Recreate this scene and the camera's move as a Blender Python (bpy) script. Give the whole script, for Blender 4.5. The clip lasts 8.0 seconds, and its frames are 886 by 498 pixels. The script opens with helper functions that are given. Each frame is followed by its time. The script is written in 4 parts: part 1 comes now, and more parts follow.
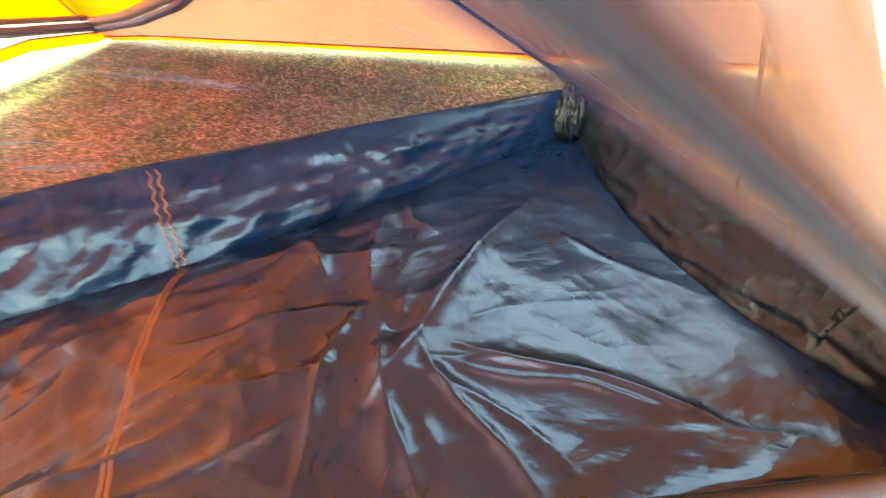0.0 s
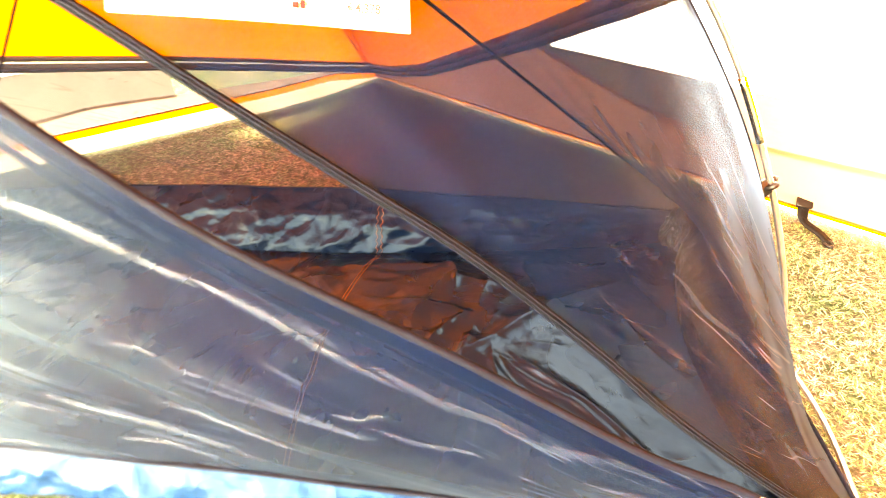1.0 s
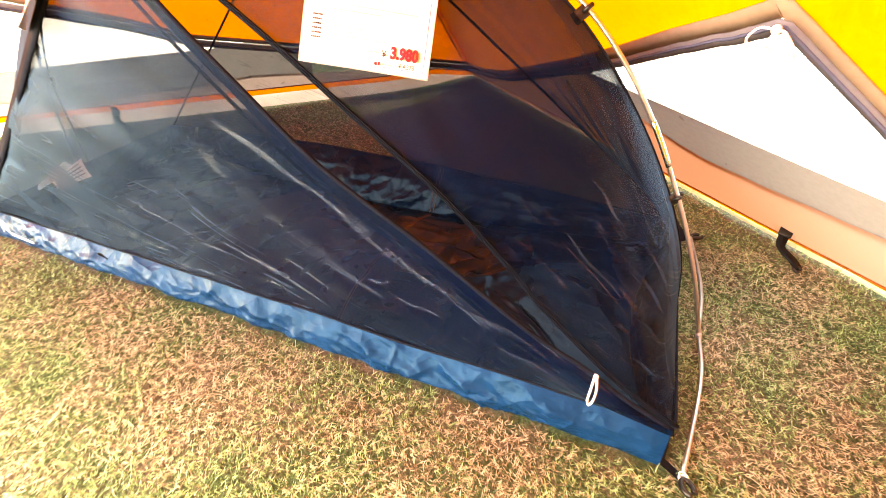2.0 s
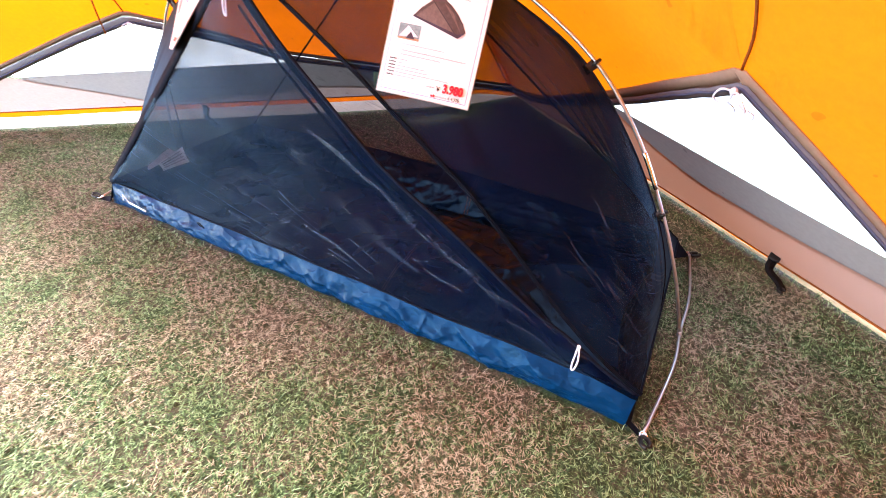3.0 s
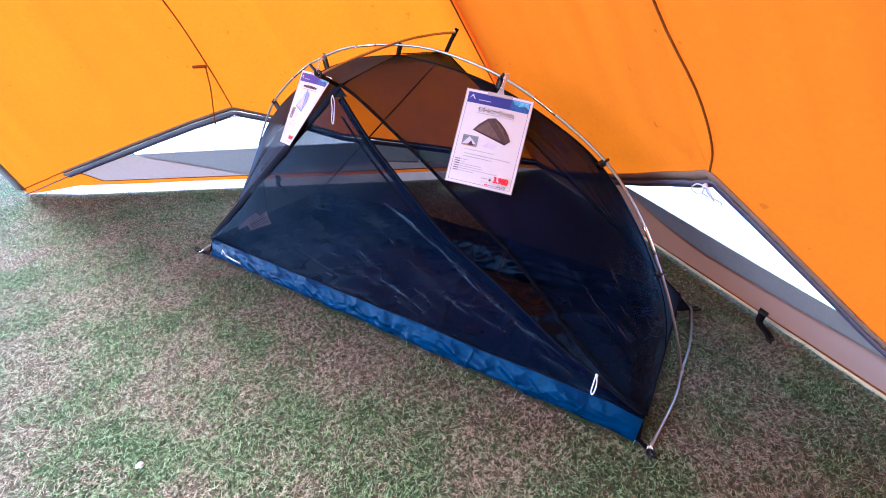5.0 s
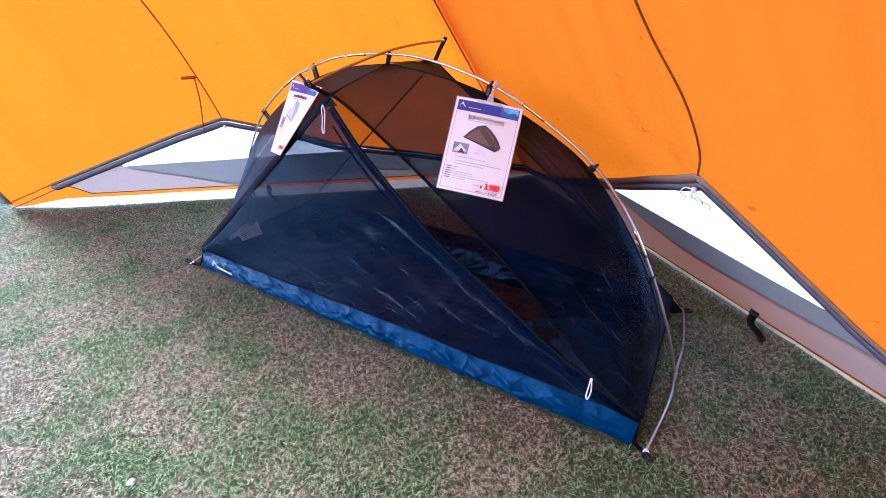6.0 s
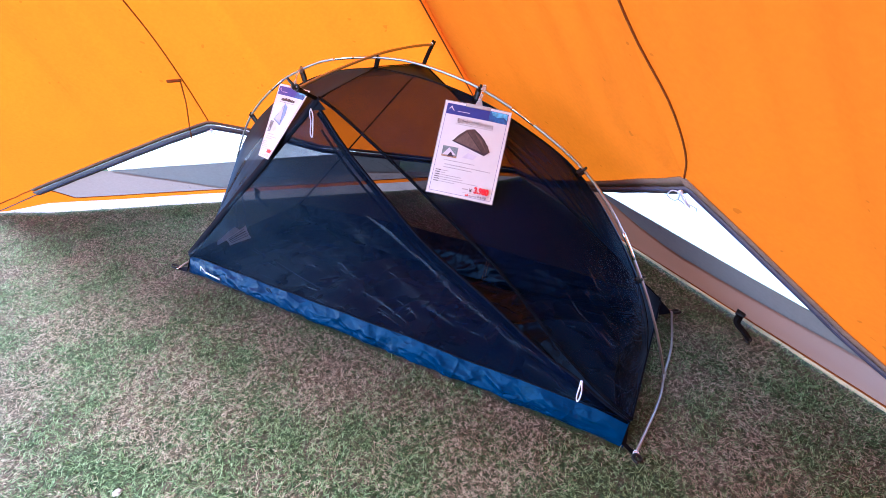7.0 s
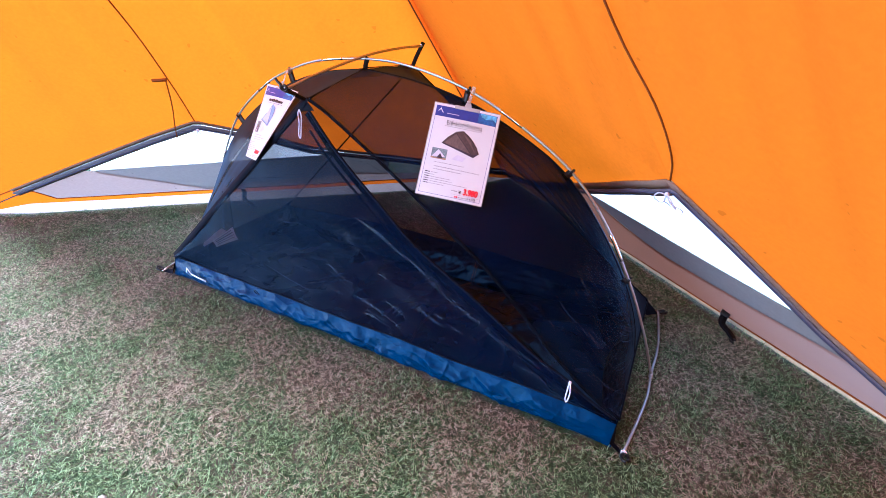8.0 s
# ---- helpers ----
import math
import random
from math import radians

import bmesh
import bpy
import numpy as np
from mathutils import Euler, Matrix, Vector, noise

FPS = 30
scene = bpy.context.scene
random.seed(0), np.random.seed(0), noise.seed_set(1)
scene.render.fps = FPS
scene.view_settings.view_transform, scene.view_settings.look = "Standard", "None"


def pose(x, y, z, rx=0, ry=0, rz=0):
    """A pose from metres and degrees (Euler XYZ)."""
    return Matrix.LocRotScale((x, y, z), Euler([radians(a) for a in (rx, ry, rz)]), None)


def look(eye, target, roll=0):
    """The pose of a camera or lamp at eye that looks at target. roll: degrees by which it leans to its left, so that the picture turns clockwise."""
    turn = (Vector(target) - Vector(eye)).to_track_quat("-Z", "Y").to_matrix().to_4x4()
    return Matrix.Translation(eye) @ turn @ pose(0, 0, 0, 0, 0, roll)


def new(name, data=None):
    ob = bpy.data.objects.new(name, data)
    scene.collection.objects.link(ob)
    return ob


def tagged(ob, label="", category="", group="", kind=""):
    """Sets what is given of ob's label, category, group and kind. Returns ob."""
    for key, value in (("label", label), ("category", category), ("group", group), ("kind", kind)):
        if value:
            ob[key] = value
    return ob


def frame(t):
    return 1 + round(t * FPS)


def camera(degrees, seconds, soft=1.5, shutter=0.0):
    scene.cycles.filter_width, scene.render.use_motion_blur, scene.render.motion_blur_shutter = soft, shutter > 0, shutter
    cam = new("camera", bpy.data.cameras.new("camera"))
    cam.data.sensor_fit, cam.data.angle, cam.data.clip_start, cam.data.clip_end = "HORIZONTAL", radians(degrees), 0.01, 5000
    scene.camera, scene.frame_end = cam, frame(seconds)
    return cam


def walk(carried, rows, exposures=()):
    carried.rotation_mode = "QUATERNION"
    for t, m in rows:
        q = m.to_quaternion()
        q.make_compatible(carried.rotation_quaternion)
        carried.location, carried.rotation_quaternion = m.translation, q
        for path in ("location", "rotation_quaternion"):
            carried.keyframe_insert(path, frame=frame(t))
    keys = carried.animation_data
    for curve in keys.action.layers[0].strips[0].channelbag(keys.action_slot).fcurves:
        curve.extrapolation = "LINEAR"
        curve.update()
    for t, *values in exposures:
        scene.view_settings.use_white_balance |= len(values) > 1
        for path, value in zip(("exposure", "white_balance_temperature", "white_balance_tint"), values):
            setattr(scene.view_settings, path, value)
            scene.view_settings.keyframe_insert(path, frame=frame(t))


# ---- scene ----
cam = camera(88.6, 8.0, soft=0.45, shutter=0.3)
PATH = [
    (0, (1.675, 0.035, 0.488), (2.058, 1.473, -0.849), -6.4),
    (0.1, (1.675, 0.016, 0.531), (1.989, 1.462, -0.815), -7.1),
    (0.2, (1.669, -0.001, 0.557), (1.934, 1.48, -0.761), -6.3),
    (0.3, (1.665, -0.019, 0.588), (1.88, 1.486, -0.711), -5.6),
    (0.4, (1.665, -0.037, 0.617), (1.82, 1.484, -0.672), -5.5),
    (0.5, (1.667, -0.06, 0.643), (1.754, 1.48, -0.63), -4.9),
    (1, (1.736, -0.24, 0.73), (1.473, 1.343, -0.464), -3.3),
    (1.5, (1.859, -0.416, 0.796), (1.368, 1.122, -0.384), -1.7),
    (1.7, (1.911, -0.48, 0.843), (1.36, 1.009, -0.374), -1.4),
    (2.8, (2.096, -0.715, 0.973), (1.349, 0.7, -0.226), 0.6),
    (3, (2.1, -0.769, 1.008), (1.329, 0.649, -0.173), 1.2),
    (3.5, (2.099, -0.924, 1.055), (1.283, 0.509, -0.077), 2.1),
    (4, (2.115, -1.023, 1.133), (1.252, 0.427, 0.06), 1.9),
    (4.5, (2.14, -1.065, 1.18), (1.237, 0.402, 0.164), 1.2),
    (5, (2.17, -1.09, 1.196), (1.255, 0.399, 0.224), 0.7),
    (6.5, (2.17, -1.088, 1.2), (1.286, 0.438, 0.257), -0.0),
    (7, (2.169, -1.085, 1.204), (1.309, 0.457, 0.264), 0.4),
    (7.5, (2.166, -1.087, 1.208), (1.333, 0.471, 0.271), 0.8),
    (8, (2.167, -1.086, 1.207), (1.35, 0.481, 0.271), 1.1),
]
EXPOSURES = [(0.0, 7.52, 15000, -4), (0.6, 7.65, 40000, 8), (1.0, 7.2, 34000, 8), (1.5, 6.1, 22500, 9), (3.0, 4.08, 7000, 8), (4.0, 3.54, 5650, 10), (5.0, 3.32, 5350, 10), (8.0, 3.29, 5300, 10)]
walk(cam, [(t, look(eye, target, roll)) for t, eye, target, roll in PATH], EXPOSURES)

# ---- daylight ----
SUN_ELEVATION, SUN_AZIMUTH = 53.0, 246.0
world = bpy.data.worlds.new("sky")
scene.world = world
world.use_nodes = True
sky = world.node_tree.nodes.new("ShaderNodeTexSky")
sky.sky_type, sky.sun_disc = "NISHITA", False
sky.sun_elevation, sky.sun_rotation = radians(SUN_ELEVATION), radians(SUN_AZIMUTH)
world.node_tree.nodes["Background"].inputs["Strength"].default_value = 0.15
world.node_tree.links.new(sky.outputs[0], world.node_tree.nodes["Background"].inputs["Color"])
sun = new("sun", bpy.data.lights.new("sun", "SUN"))
sun.data.energy, sun.data.angle, sun.data.color = 1.0, radians(18), (1.0, 0.96, 0.91)
toward = Vector((math.sin(radians(SUN_AZIMUTH)) * math.cos(radians(SUN_ELEVATION)),
                 math.cos(radians(SUN_AZIMUTH)) * math.cos(radians(SUN_ELEVATION)), math.sin(radians(SUN_ELEVATION))))
sun.matrix_world = look(toward * 20, (0, 0, 0))


# ---- materials ----
class Nodes:
    """A short way to write node materials."""

    def __init__(self, name):
        self.mat = bpy.data.materials.new(name)
        self.mat.use_nodes = True
        self.tree = self.mat.node_tree
        self.tree.nodes.clear()
        self.out = self.tree.nodes.new("ShaderNodeOutputMaterial")
        self.place = self.tree.nodes.new("ShaderNodeTexCoord").outputs["Object"]

    def node(self, kind, **sockets):
        n = self.tree.nodes.new("ShaderNode" + kind)
        for key, value in sockets.items():
            self.set(n, key.replace("_", " "), value)
        return n

    def set(self, n, key, value):
        socket = n.inputs[int(key[1:]) if key[0] == "i" and key[1:].isdigit() else key]
        if isinstance(value, bpy.types.NodeSocket):
            self.tree.links.new(value, socket)
        else:
            socket.default_value = value

    def noise(self, scale, detail=4.0, rough=0.6, stretch=None, distortion=0.0):
        place = self.place
        if stretch:
            m = self.node("Mapping", Vector=place)
            m.inputs["Scale"].default_value = stretch
            place = m.outputs[0]
        return self.node("TexNoise", Vector=place, Scale=scale, Detail=detail, Roughness=rough, Distortion=distortion).outputs["Fac"]

    def ramp(self, fac, *stops):
        n = self.node("ValToRGB", Fac=fac)
        while len(n.color_ramp.elements) < len(stops):
            n.color_ramp.elements.new(0.5)
        for e, (at, colour) in zip(n.color_ramp.elements, stops):
            e.position = at
            e.color = (*colour, 1) if isinstance(colour, tuple) else (colour, colour, colour, 1)
        return n.outputs["Color"]

    def mix(self, fac, a, b, how="MIX"):
        n = self.node("Mix")
        n.data_type, n.blend_type = "RGBA", how
        for k, v in ((0, fac), (6, a), (7, b)):
            if isinstance(v, tuple) and len(v) == 3:
                v = (*v, 1)
            if isinstance(v, bpy.types.NodeSocket):
                self.tree.links.new(v, n.inputs[k])
            else:
                n.inputs[k].default_value = v
        return n.outputs[2]

    def bump(self, height, strength, distance, normal=None):
        n = self.node("Bump", Height=height, Strength=strength, Distance=distance)
        if normal:
            self.set(n, "Normal", normal)
        return n.outputs[0]

    def blend(self, fac, a, b):
        n = self.node("MixShader")
        self.set(n, "i0", fac)
        self.set(n, "i1", a)
        self.set(n, "i2", b)
        return n.outputs[0]

    def done(self, shader):
        self.tree.links.new(shader, self.out.inputs["Surface"])
        return self.mat


def solid(name, colour, rough=0.5, metal=0.0, vary=0.15, scale=40.0, bump=0.0, coat=0.0, spec=0.5):
    """A plain stuff with a little grain in colour and gloss."""
    n = Nodes(name)
    fine = n.noise(scale)
    dark = tuple(c * (1 - vary) for c in colour)
    light = tuple(min(1.0, c * (1 + vary)) for c in colour)
    col = n.ramp(fine, (0.3, dark), (0.7, light))
    p = n.node("BsdfPrincipled", Base_Color=col, Metallic=metal, Coat_Weight=coat)
    n.set(p, "Roughness", n.ramp(n.noise(scale * 0.3), (0.3, max(0.02, rough - 0.08)), (0.7, rough + 0.08)))
    p.inputs["Specular IOR Level"].default_value = spec
    if bump:
        n.set(p, "Normal", n.bump(fine, bump, 0.002))
    return n.done(p.outputs[0])


def cloth(name, colour, passing, reflect=0.5, rough=0.75, weave=900.0, wrinkle=0.35, pale=None):
    """Thin tent cloth: part of the light passes through, part is thrown back."""
    n = Nodes(name)
    blotch = n.noise(1.3, 3)
    fine = n.noise(60, 5)
    tint = n.mix(0.5, n.ramp(blotch, (0.3, tuple(c * 0.93 for c in colour)), (0.7, colour)), n.ramp(fine, (0.35, tuple(c * 0.86 for c in colour)), (0.65, colour)))
    folds = n.noise(4.0, 6, 0.62, (1, 1, 0.5), 0.8)
    normal = n.bump(folds, wrinkle, 0.02, n.bump(n.noise(weave, 1), 0.1, 0.0005))
    thrown = n.node("BsdfPrincipled", Base_Color=tint, Roughness=rough, Normal=normal)
    thrown.inputs["Specular IOR Level"].default_value = 0.12
    specks = n.ramp(n.noise(24, 1, 0.5), (0.755, 0.0), (0.775, 1.0))
    tint = n.mix(n.mix(1.0, specks, (0.45, 0.45, 0.45), "MULTIPLY"), tint, tuple(c * 0.35 for c in colour))
    face = n.mix(0.08, tint, pale) if pale else tint
    dim = n.node("BsdfDiffuse", Color=n.mix(1.0, face, (reflect, reflect, reflect), "MULTIPLY"), Normal=normal)
    base = n.blend(0.08, dim.outputs[0], thrown.outputs[0])
    through_cloth = n.node("BsdfTranslucent", Color=n.mix(1.0, tint, (passing, passing, passing), "MULTIPLY"), Normal=normal)
    add = n.node("AddShader")
    n.set(add, "i0", base)
    n.set(add, "i1", through_cloth.outputs[0])
    return n.done(add.outputs[0])


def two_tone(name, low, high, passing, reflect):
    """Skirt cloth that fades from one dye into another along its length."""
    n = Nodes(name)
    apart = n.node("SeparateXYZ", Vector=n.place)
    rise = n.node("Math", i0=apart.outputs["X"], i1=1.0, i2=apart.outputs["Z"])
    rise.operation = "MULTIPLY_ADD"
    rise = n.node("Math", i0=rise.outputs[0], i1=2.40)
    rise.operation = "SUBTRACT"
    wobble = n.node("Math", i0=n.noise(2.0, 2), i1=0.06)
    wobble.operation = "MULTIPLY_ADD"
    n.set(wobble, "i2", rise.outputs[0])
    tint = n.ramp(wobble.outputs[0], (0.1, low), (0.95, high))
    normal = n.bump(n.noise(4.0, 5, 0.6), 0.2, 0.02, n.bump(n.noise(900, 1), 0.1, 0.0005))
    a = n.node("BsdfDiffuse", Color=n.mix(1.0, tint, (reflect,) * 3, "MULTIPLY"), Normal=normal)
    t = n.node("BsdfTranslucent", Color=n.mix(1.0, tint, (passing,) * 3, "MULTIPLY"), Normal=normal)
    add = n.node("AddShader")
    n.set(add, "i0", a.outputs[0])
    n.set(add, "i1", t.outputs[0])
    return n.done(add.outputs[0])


def netting(name, clear, colour, creases=1.0, sheen=2.0):
    """Fine insect netting: mostly holes, dull dark threads that shine when seen along the cloth, and pulled creases where it lies double."""
    n = Nodes(name)

    def calc(how, a, b=0.0):
        m = n.node("Math")
        m.operation = how
        n.set(m, "i0", a)
        n.set(m, "i1", b)
        return m.outputs[0]
    # lines of pull fan out from the zipped floor corner
    apart = n.node("SeparateXYZ", Vector=n.place)
    across = calc("SUBTRACT", 2.30, apart.outputs["X"])
    sunk = calc("MULTIPLY", calc("MINIMUM", calc("MULTIPLY", across, 2.2), 1.0), 0.13)
    rise = calc("ADD", calc("SUBTRACT", apart.outputs["Z"], 0.03), sunk)
    angle = calc("ARCTAN2", rise, across)
    far = calc("SQRT", calc("ADD", calc("MULTIPLY", across, across), calc("MULTIPLY", rise, rise)))

    def fan(wide, long, seed, detail=1.0, warp=0.25):
        where = n.node("CombineXYZ", X=calc("MULTIPLY", angle, wide), Y=calc("MULTIPLY", far, long), Z=seed)
        return n.node("TexNoise", Vector=where.outputs[0], Scale=1.0, Detail=detail, Roughness=0.5, Distortion=warp).outputs["Fac"]
    bands, folds = fan(9.0, 1.6, 3.0, 2.0), fan(26.0, 2.6, 8.0)
    soft = n.noise(5, 5, 0.6, None, 0.6)
    tint = n.ramp(soft, (0.3, tuple(c * 0.8 for c in colour)), (0.7, tuple(c * 1.2 for c in colour)))
    normal = n.bump(bands, 0.5, 0.03, n.bump(folds, 0.5, 0.010, n.bump(soft, 0.25, 0.02)))
    thread = n.node("BsdfPrincipled", Base_Color=tint, Roughness=0.5, Normal=normal)
    thread.inputs["Specular IOR Level"].default_value = 0.02
    back = n.node("BsdfTranslucent", Color=(0.0045, 0.0038, 0.0034, 1), Normal=normal)
    body = n.blend(0.15, thread.outputs[0], back.outputs[0])
    hole = n.node("BsdfTransparent")
    cover = 1 - clear
    plain = n.blend(n.ramp(soft, (0.3, cover - 0.03), (0.7, cover + 0.03)), hole.outputs[0], body)
    # gloss of the threads towards a low view
    slant = n.node("LayerWeight", Blend=0.5).outputs["Facing"]
    patchy = n.ramp(bands, (0.32, 0.7), (0.68, 1.3))
    shine = calc("MULTIPLY", calc("POWER", slant, 3.4), calc("MULTIPLY", patchy, sheen))
    gloss = n.node("BsdfGlossy", Color=(0.052, 0.088, 0.140, 1), Roughness=0.5, Normal=normal)
    out = n.blend(shine, plain, gloss.outputs[0])
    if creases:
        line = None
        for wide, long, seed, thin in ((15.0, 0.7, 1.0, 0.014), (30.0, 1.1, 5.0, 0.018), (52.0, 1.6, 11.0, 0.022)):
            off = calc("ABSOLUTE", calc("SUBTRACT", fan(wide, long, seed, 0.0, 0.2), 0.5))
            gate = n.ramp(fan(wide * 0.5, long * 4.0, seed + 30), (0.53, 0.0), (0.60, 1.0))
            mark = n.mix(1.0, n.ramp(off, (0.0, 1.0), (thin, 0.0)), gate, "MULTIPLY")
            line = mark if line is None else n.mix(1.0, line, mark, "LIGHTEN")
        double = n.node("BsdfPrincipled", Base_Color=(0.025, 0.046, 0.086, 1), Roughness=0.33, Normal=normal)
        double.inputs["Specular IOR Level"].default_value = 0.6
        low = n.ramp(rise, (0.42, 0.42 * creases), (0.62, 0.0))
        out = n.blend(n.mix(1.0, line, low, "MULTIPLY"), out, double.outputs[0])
    return n.done(out)


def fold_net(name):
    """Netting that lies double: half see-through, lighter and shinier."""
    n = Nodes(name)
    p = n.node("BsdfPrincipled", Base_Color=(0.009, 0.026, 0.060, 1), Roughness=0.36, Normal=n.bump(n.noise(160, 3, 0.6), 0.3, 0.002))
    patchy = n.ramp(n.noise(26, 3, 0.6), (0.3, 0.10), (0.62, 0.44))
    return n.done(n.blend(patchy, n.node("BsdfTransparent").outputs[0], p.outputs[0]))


def clear_plastic(name):
    """Thin clear plastic: see-through with a hard shine."""
    n = Nodes(name)
    p = n.node("BsdfPrincipled", Base_Color=(0.62, 0.62, 0.64, 1), Roughness=0.18)
    return n.done(n.blend(0.42, n.node("BsdfTransparent").outputs[0], p.outputs[0]))


def nylon(name, colour, rough=0.3, crease=0.5, spec=0.5, grain=1.0, crumple=0.0, along_cloth=(0.6, 1.0, 1.3), coat_tint=(1.0, 1.0, 1.0), facets=(16.0, 42.0)):
    """Coated ripstop with sharp creases and soft puckers."""
    n = Nodes(name)
    broad = n.noise(6 * grain, 4, 0.55, None, 1.2)
    small = n.noise(22 * grain, 3, 0.5, None, 1.0)
    v = n.noise(5 * grain, 2, 0.5, None, 2.5)
    line = n.ramp(v, (0.46, 0.0), (0.5, 1.0), (0.54, 0.0))
    normal = n.bump(line, crease * 0.25, 0.004, n.bump(small, crease, 0.006, n.bump(broad, crease, 0.03)))
    if crumple:
        # flat facets that meet in sharp creases
        for wide, weight, deep in ((facets[0], 1.0, 0.16 / facets[0]), (facets[1], 0.6, 0.17 / facets[1])):
            wander = n.node("TexNoise", Vector=n.place, Scale=wide * 0.6, Detail=2.0).outputs["Color"]
            pushed = n.node("VectorMath", i0=n.place, i1=n.node("VectorMath", i0=wander, i1=(2.2 / wide,) * 3).outputs[0])
            pushed.inputs[1].links[0].from_node.operation = "MULTIPLY"
            longer = n.node("Mapping", Vector=pushed.outputs[0])
            longer.inputs["Scale"].default_value = along_cloth
            facet = n.node("TexVoronoi", Vector=longer.outputs[0], Scale=wide).outputs["Distance"]
            normal = n.bump(facet, crumple * weight, deep, normal)
    tint = n.mix(n.ramp(small, (0.35, 0.0), (0.65, 1.0)), tuple(c * 0.8 for c in colour), tuple(min(1, c * 1.15) for c in colour))
    p = n.node("BsdfPrincipled", Base_Color=tint, Normal=normal)
    n.set(p, "Roughness", n.ramp(broad, (0.3, rough - 0.06), (0.7, rough + 0.1)))
    p.inputs["Specular IOR Level"].default_value = spec
    p.inputs["Specular Tint"].default_value = (*coat_tint, 1)
    return n.done(p.outputs[0])


def lawn(name):
    n = Nodes(name)
    patch = n.noise(1.6, 5, 0.65, None, 0.5)
    fine = n.noise(120, 6, 0.7)
    mid = n.noise(14, 5, 0.65)
    dry = n.ramp(fine, (0.3, (0.022, 0.018, 0.014)), (0.5, (0.085, 0.068, 0.052)), (0.72, (0.22, 0.18, 0.14)))
    green = n.ramp(fine, (0.3, (0.010, 0.020, 0.009)), (0.55, (0.04, 0.068, 0.03)), (0.75, (0.12, 0.15, 0.08)))
    where = n.ramp(n.mix(0.5, patch, mid), (0.44, 0.0), (0.56, 1.0))
    p = n.node("BsdfPrincipled", Base_Color=n.mix(where, dry, green), Roughness=0.9, Normal=n.bump(fine, 0.8, 0.01))
    p.inputs["Specular IOR Level"].default_value = 0.15
    return n.done(p.outputs[0])


def blade_stuff(name, *stops):
    n = Nodes(name)
    pick = n.node("NewGeometry").outputs["Random Per Island"]
    clump = n.ramp(n.noise(80, 2, 0.6), (0.42, 0.0), (0.58, 1.0))
    col = n.ramp(n.mix(0.66, pick, clump), *stops)
    p = n.node("BsdfPrincipled", Base_Color=col, Roughness=0.6)
    p.inputs["Specular IOR Level"].default_value = 0.25
    t = n.node("BsdfTranslucent", Color=col)
    return n.done(n.blend(0.25, p.outputs[0], t.outputs[0]))


ORANGE = cloth("orange_tent_cloth", (1.0, 0.188, 0.004), 0.32, 0.32, pale=(0.92, 0.50, 0.36))
BEIGE = cloth("pale_skirt_cloth", (0.80, 0.60, 0.56), 0.10, 0.52, wrinkle=0.2)
WHITE_PANEL = cloth("white_window_cloth", (0.93, 0.92, 0.92), 0.9, 0.35, wrinkle=0.1)
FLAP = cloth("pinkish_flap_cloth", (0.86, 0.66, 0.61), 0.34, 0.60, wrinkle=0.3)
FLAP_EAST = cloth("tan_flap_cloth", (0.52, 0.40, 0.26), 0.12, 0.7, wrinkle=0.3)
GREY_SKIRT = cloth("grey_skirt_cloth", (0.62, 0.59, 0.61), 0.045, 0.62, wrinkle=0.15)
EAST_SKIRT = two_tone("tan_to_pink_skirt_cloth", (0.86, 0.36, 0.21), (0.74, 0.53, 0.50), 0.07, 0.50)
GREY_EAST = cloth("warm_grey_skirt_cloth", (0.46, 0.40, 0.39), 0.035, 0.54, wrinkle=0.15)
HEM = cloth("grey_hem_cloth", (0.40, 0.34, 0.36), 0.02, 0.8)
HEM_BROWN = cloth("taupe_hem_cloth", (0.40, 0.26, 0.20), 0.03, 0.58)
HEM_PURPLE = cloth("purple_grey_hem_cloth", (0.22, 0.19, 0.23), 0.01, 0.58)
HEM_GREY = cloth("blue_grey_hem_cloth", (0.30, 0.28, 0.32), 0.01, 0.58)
HEM_DARK = cloth("dark_hem_cloth", (0.12, 0.12, 0.20), 0.01, 0.6)
SEAM = cloth("brown_seam_tape", (0.30, 0.085, 0.025), 0.01, 0.8)
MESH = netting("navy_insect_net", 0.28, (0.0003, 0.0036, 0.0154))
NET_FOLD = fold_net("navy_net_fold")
TAPE_NET = netting("navy_net_edging", 0.10, (0.0035, 0.0045, 0.008), creases=0.0, sheen=0.6)
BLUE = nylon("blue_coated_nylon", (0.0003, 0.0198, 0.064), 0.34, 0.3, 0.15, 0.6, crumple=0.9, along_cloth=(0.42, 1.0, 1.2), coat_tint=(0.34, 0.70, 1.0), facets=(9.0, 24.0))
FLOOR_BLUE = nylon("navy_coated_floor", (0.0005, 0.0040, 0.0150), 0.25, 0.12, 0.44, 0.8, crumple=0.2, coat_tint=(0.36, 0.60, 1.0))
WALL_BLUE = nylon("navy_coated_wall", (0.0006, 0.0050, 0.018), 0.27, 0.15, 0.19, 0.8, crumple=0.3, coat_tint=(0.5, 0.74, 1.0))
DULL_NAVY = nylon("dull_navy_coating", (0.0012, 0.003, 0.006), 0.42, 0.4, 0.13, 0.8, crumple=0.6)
SEAM_STITCH = solid("brown_stitching", (0.12, 0.045, 0.02), 0.6)
TAPE = solid("navy_binding_tape", (0.0025, 0.0045, 0.011), 0.75, vary=0.3, bump=0.3, spec=0.08)
BLACK = solid("black_plastic", (0.004, 0.004, 0.0045), 0.35, spec=0.3)
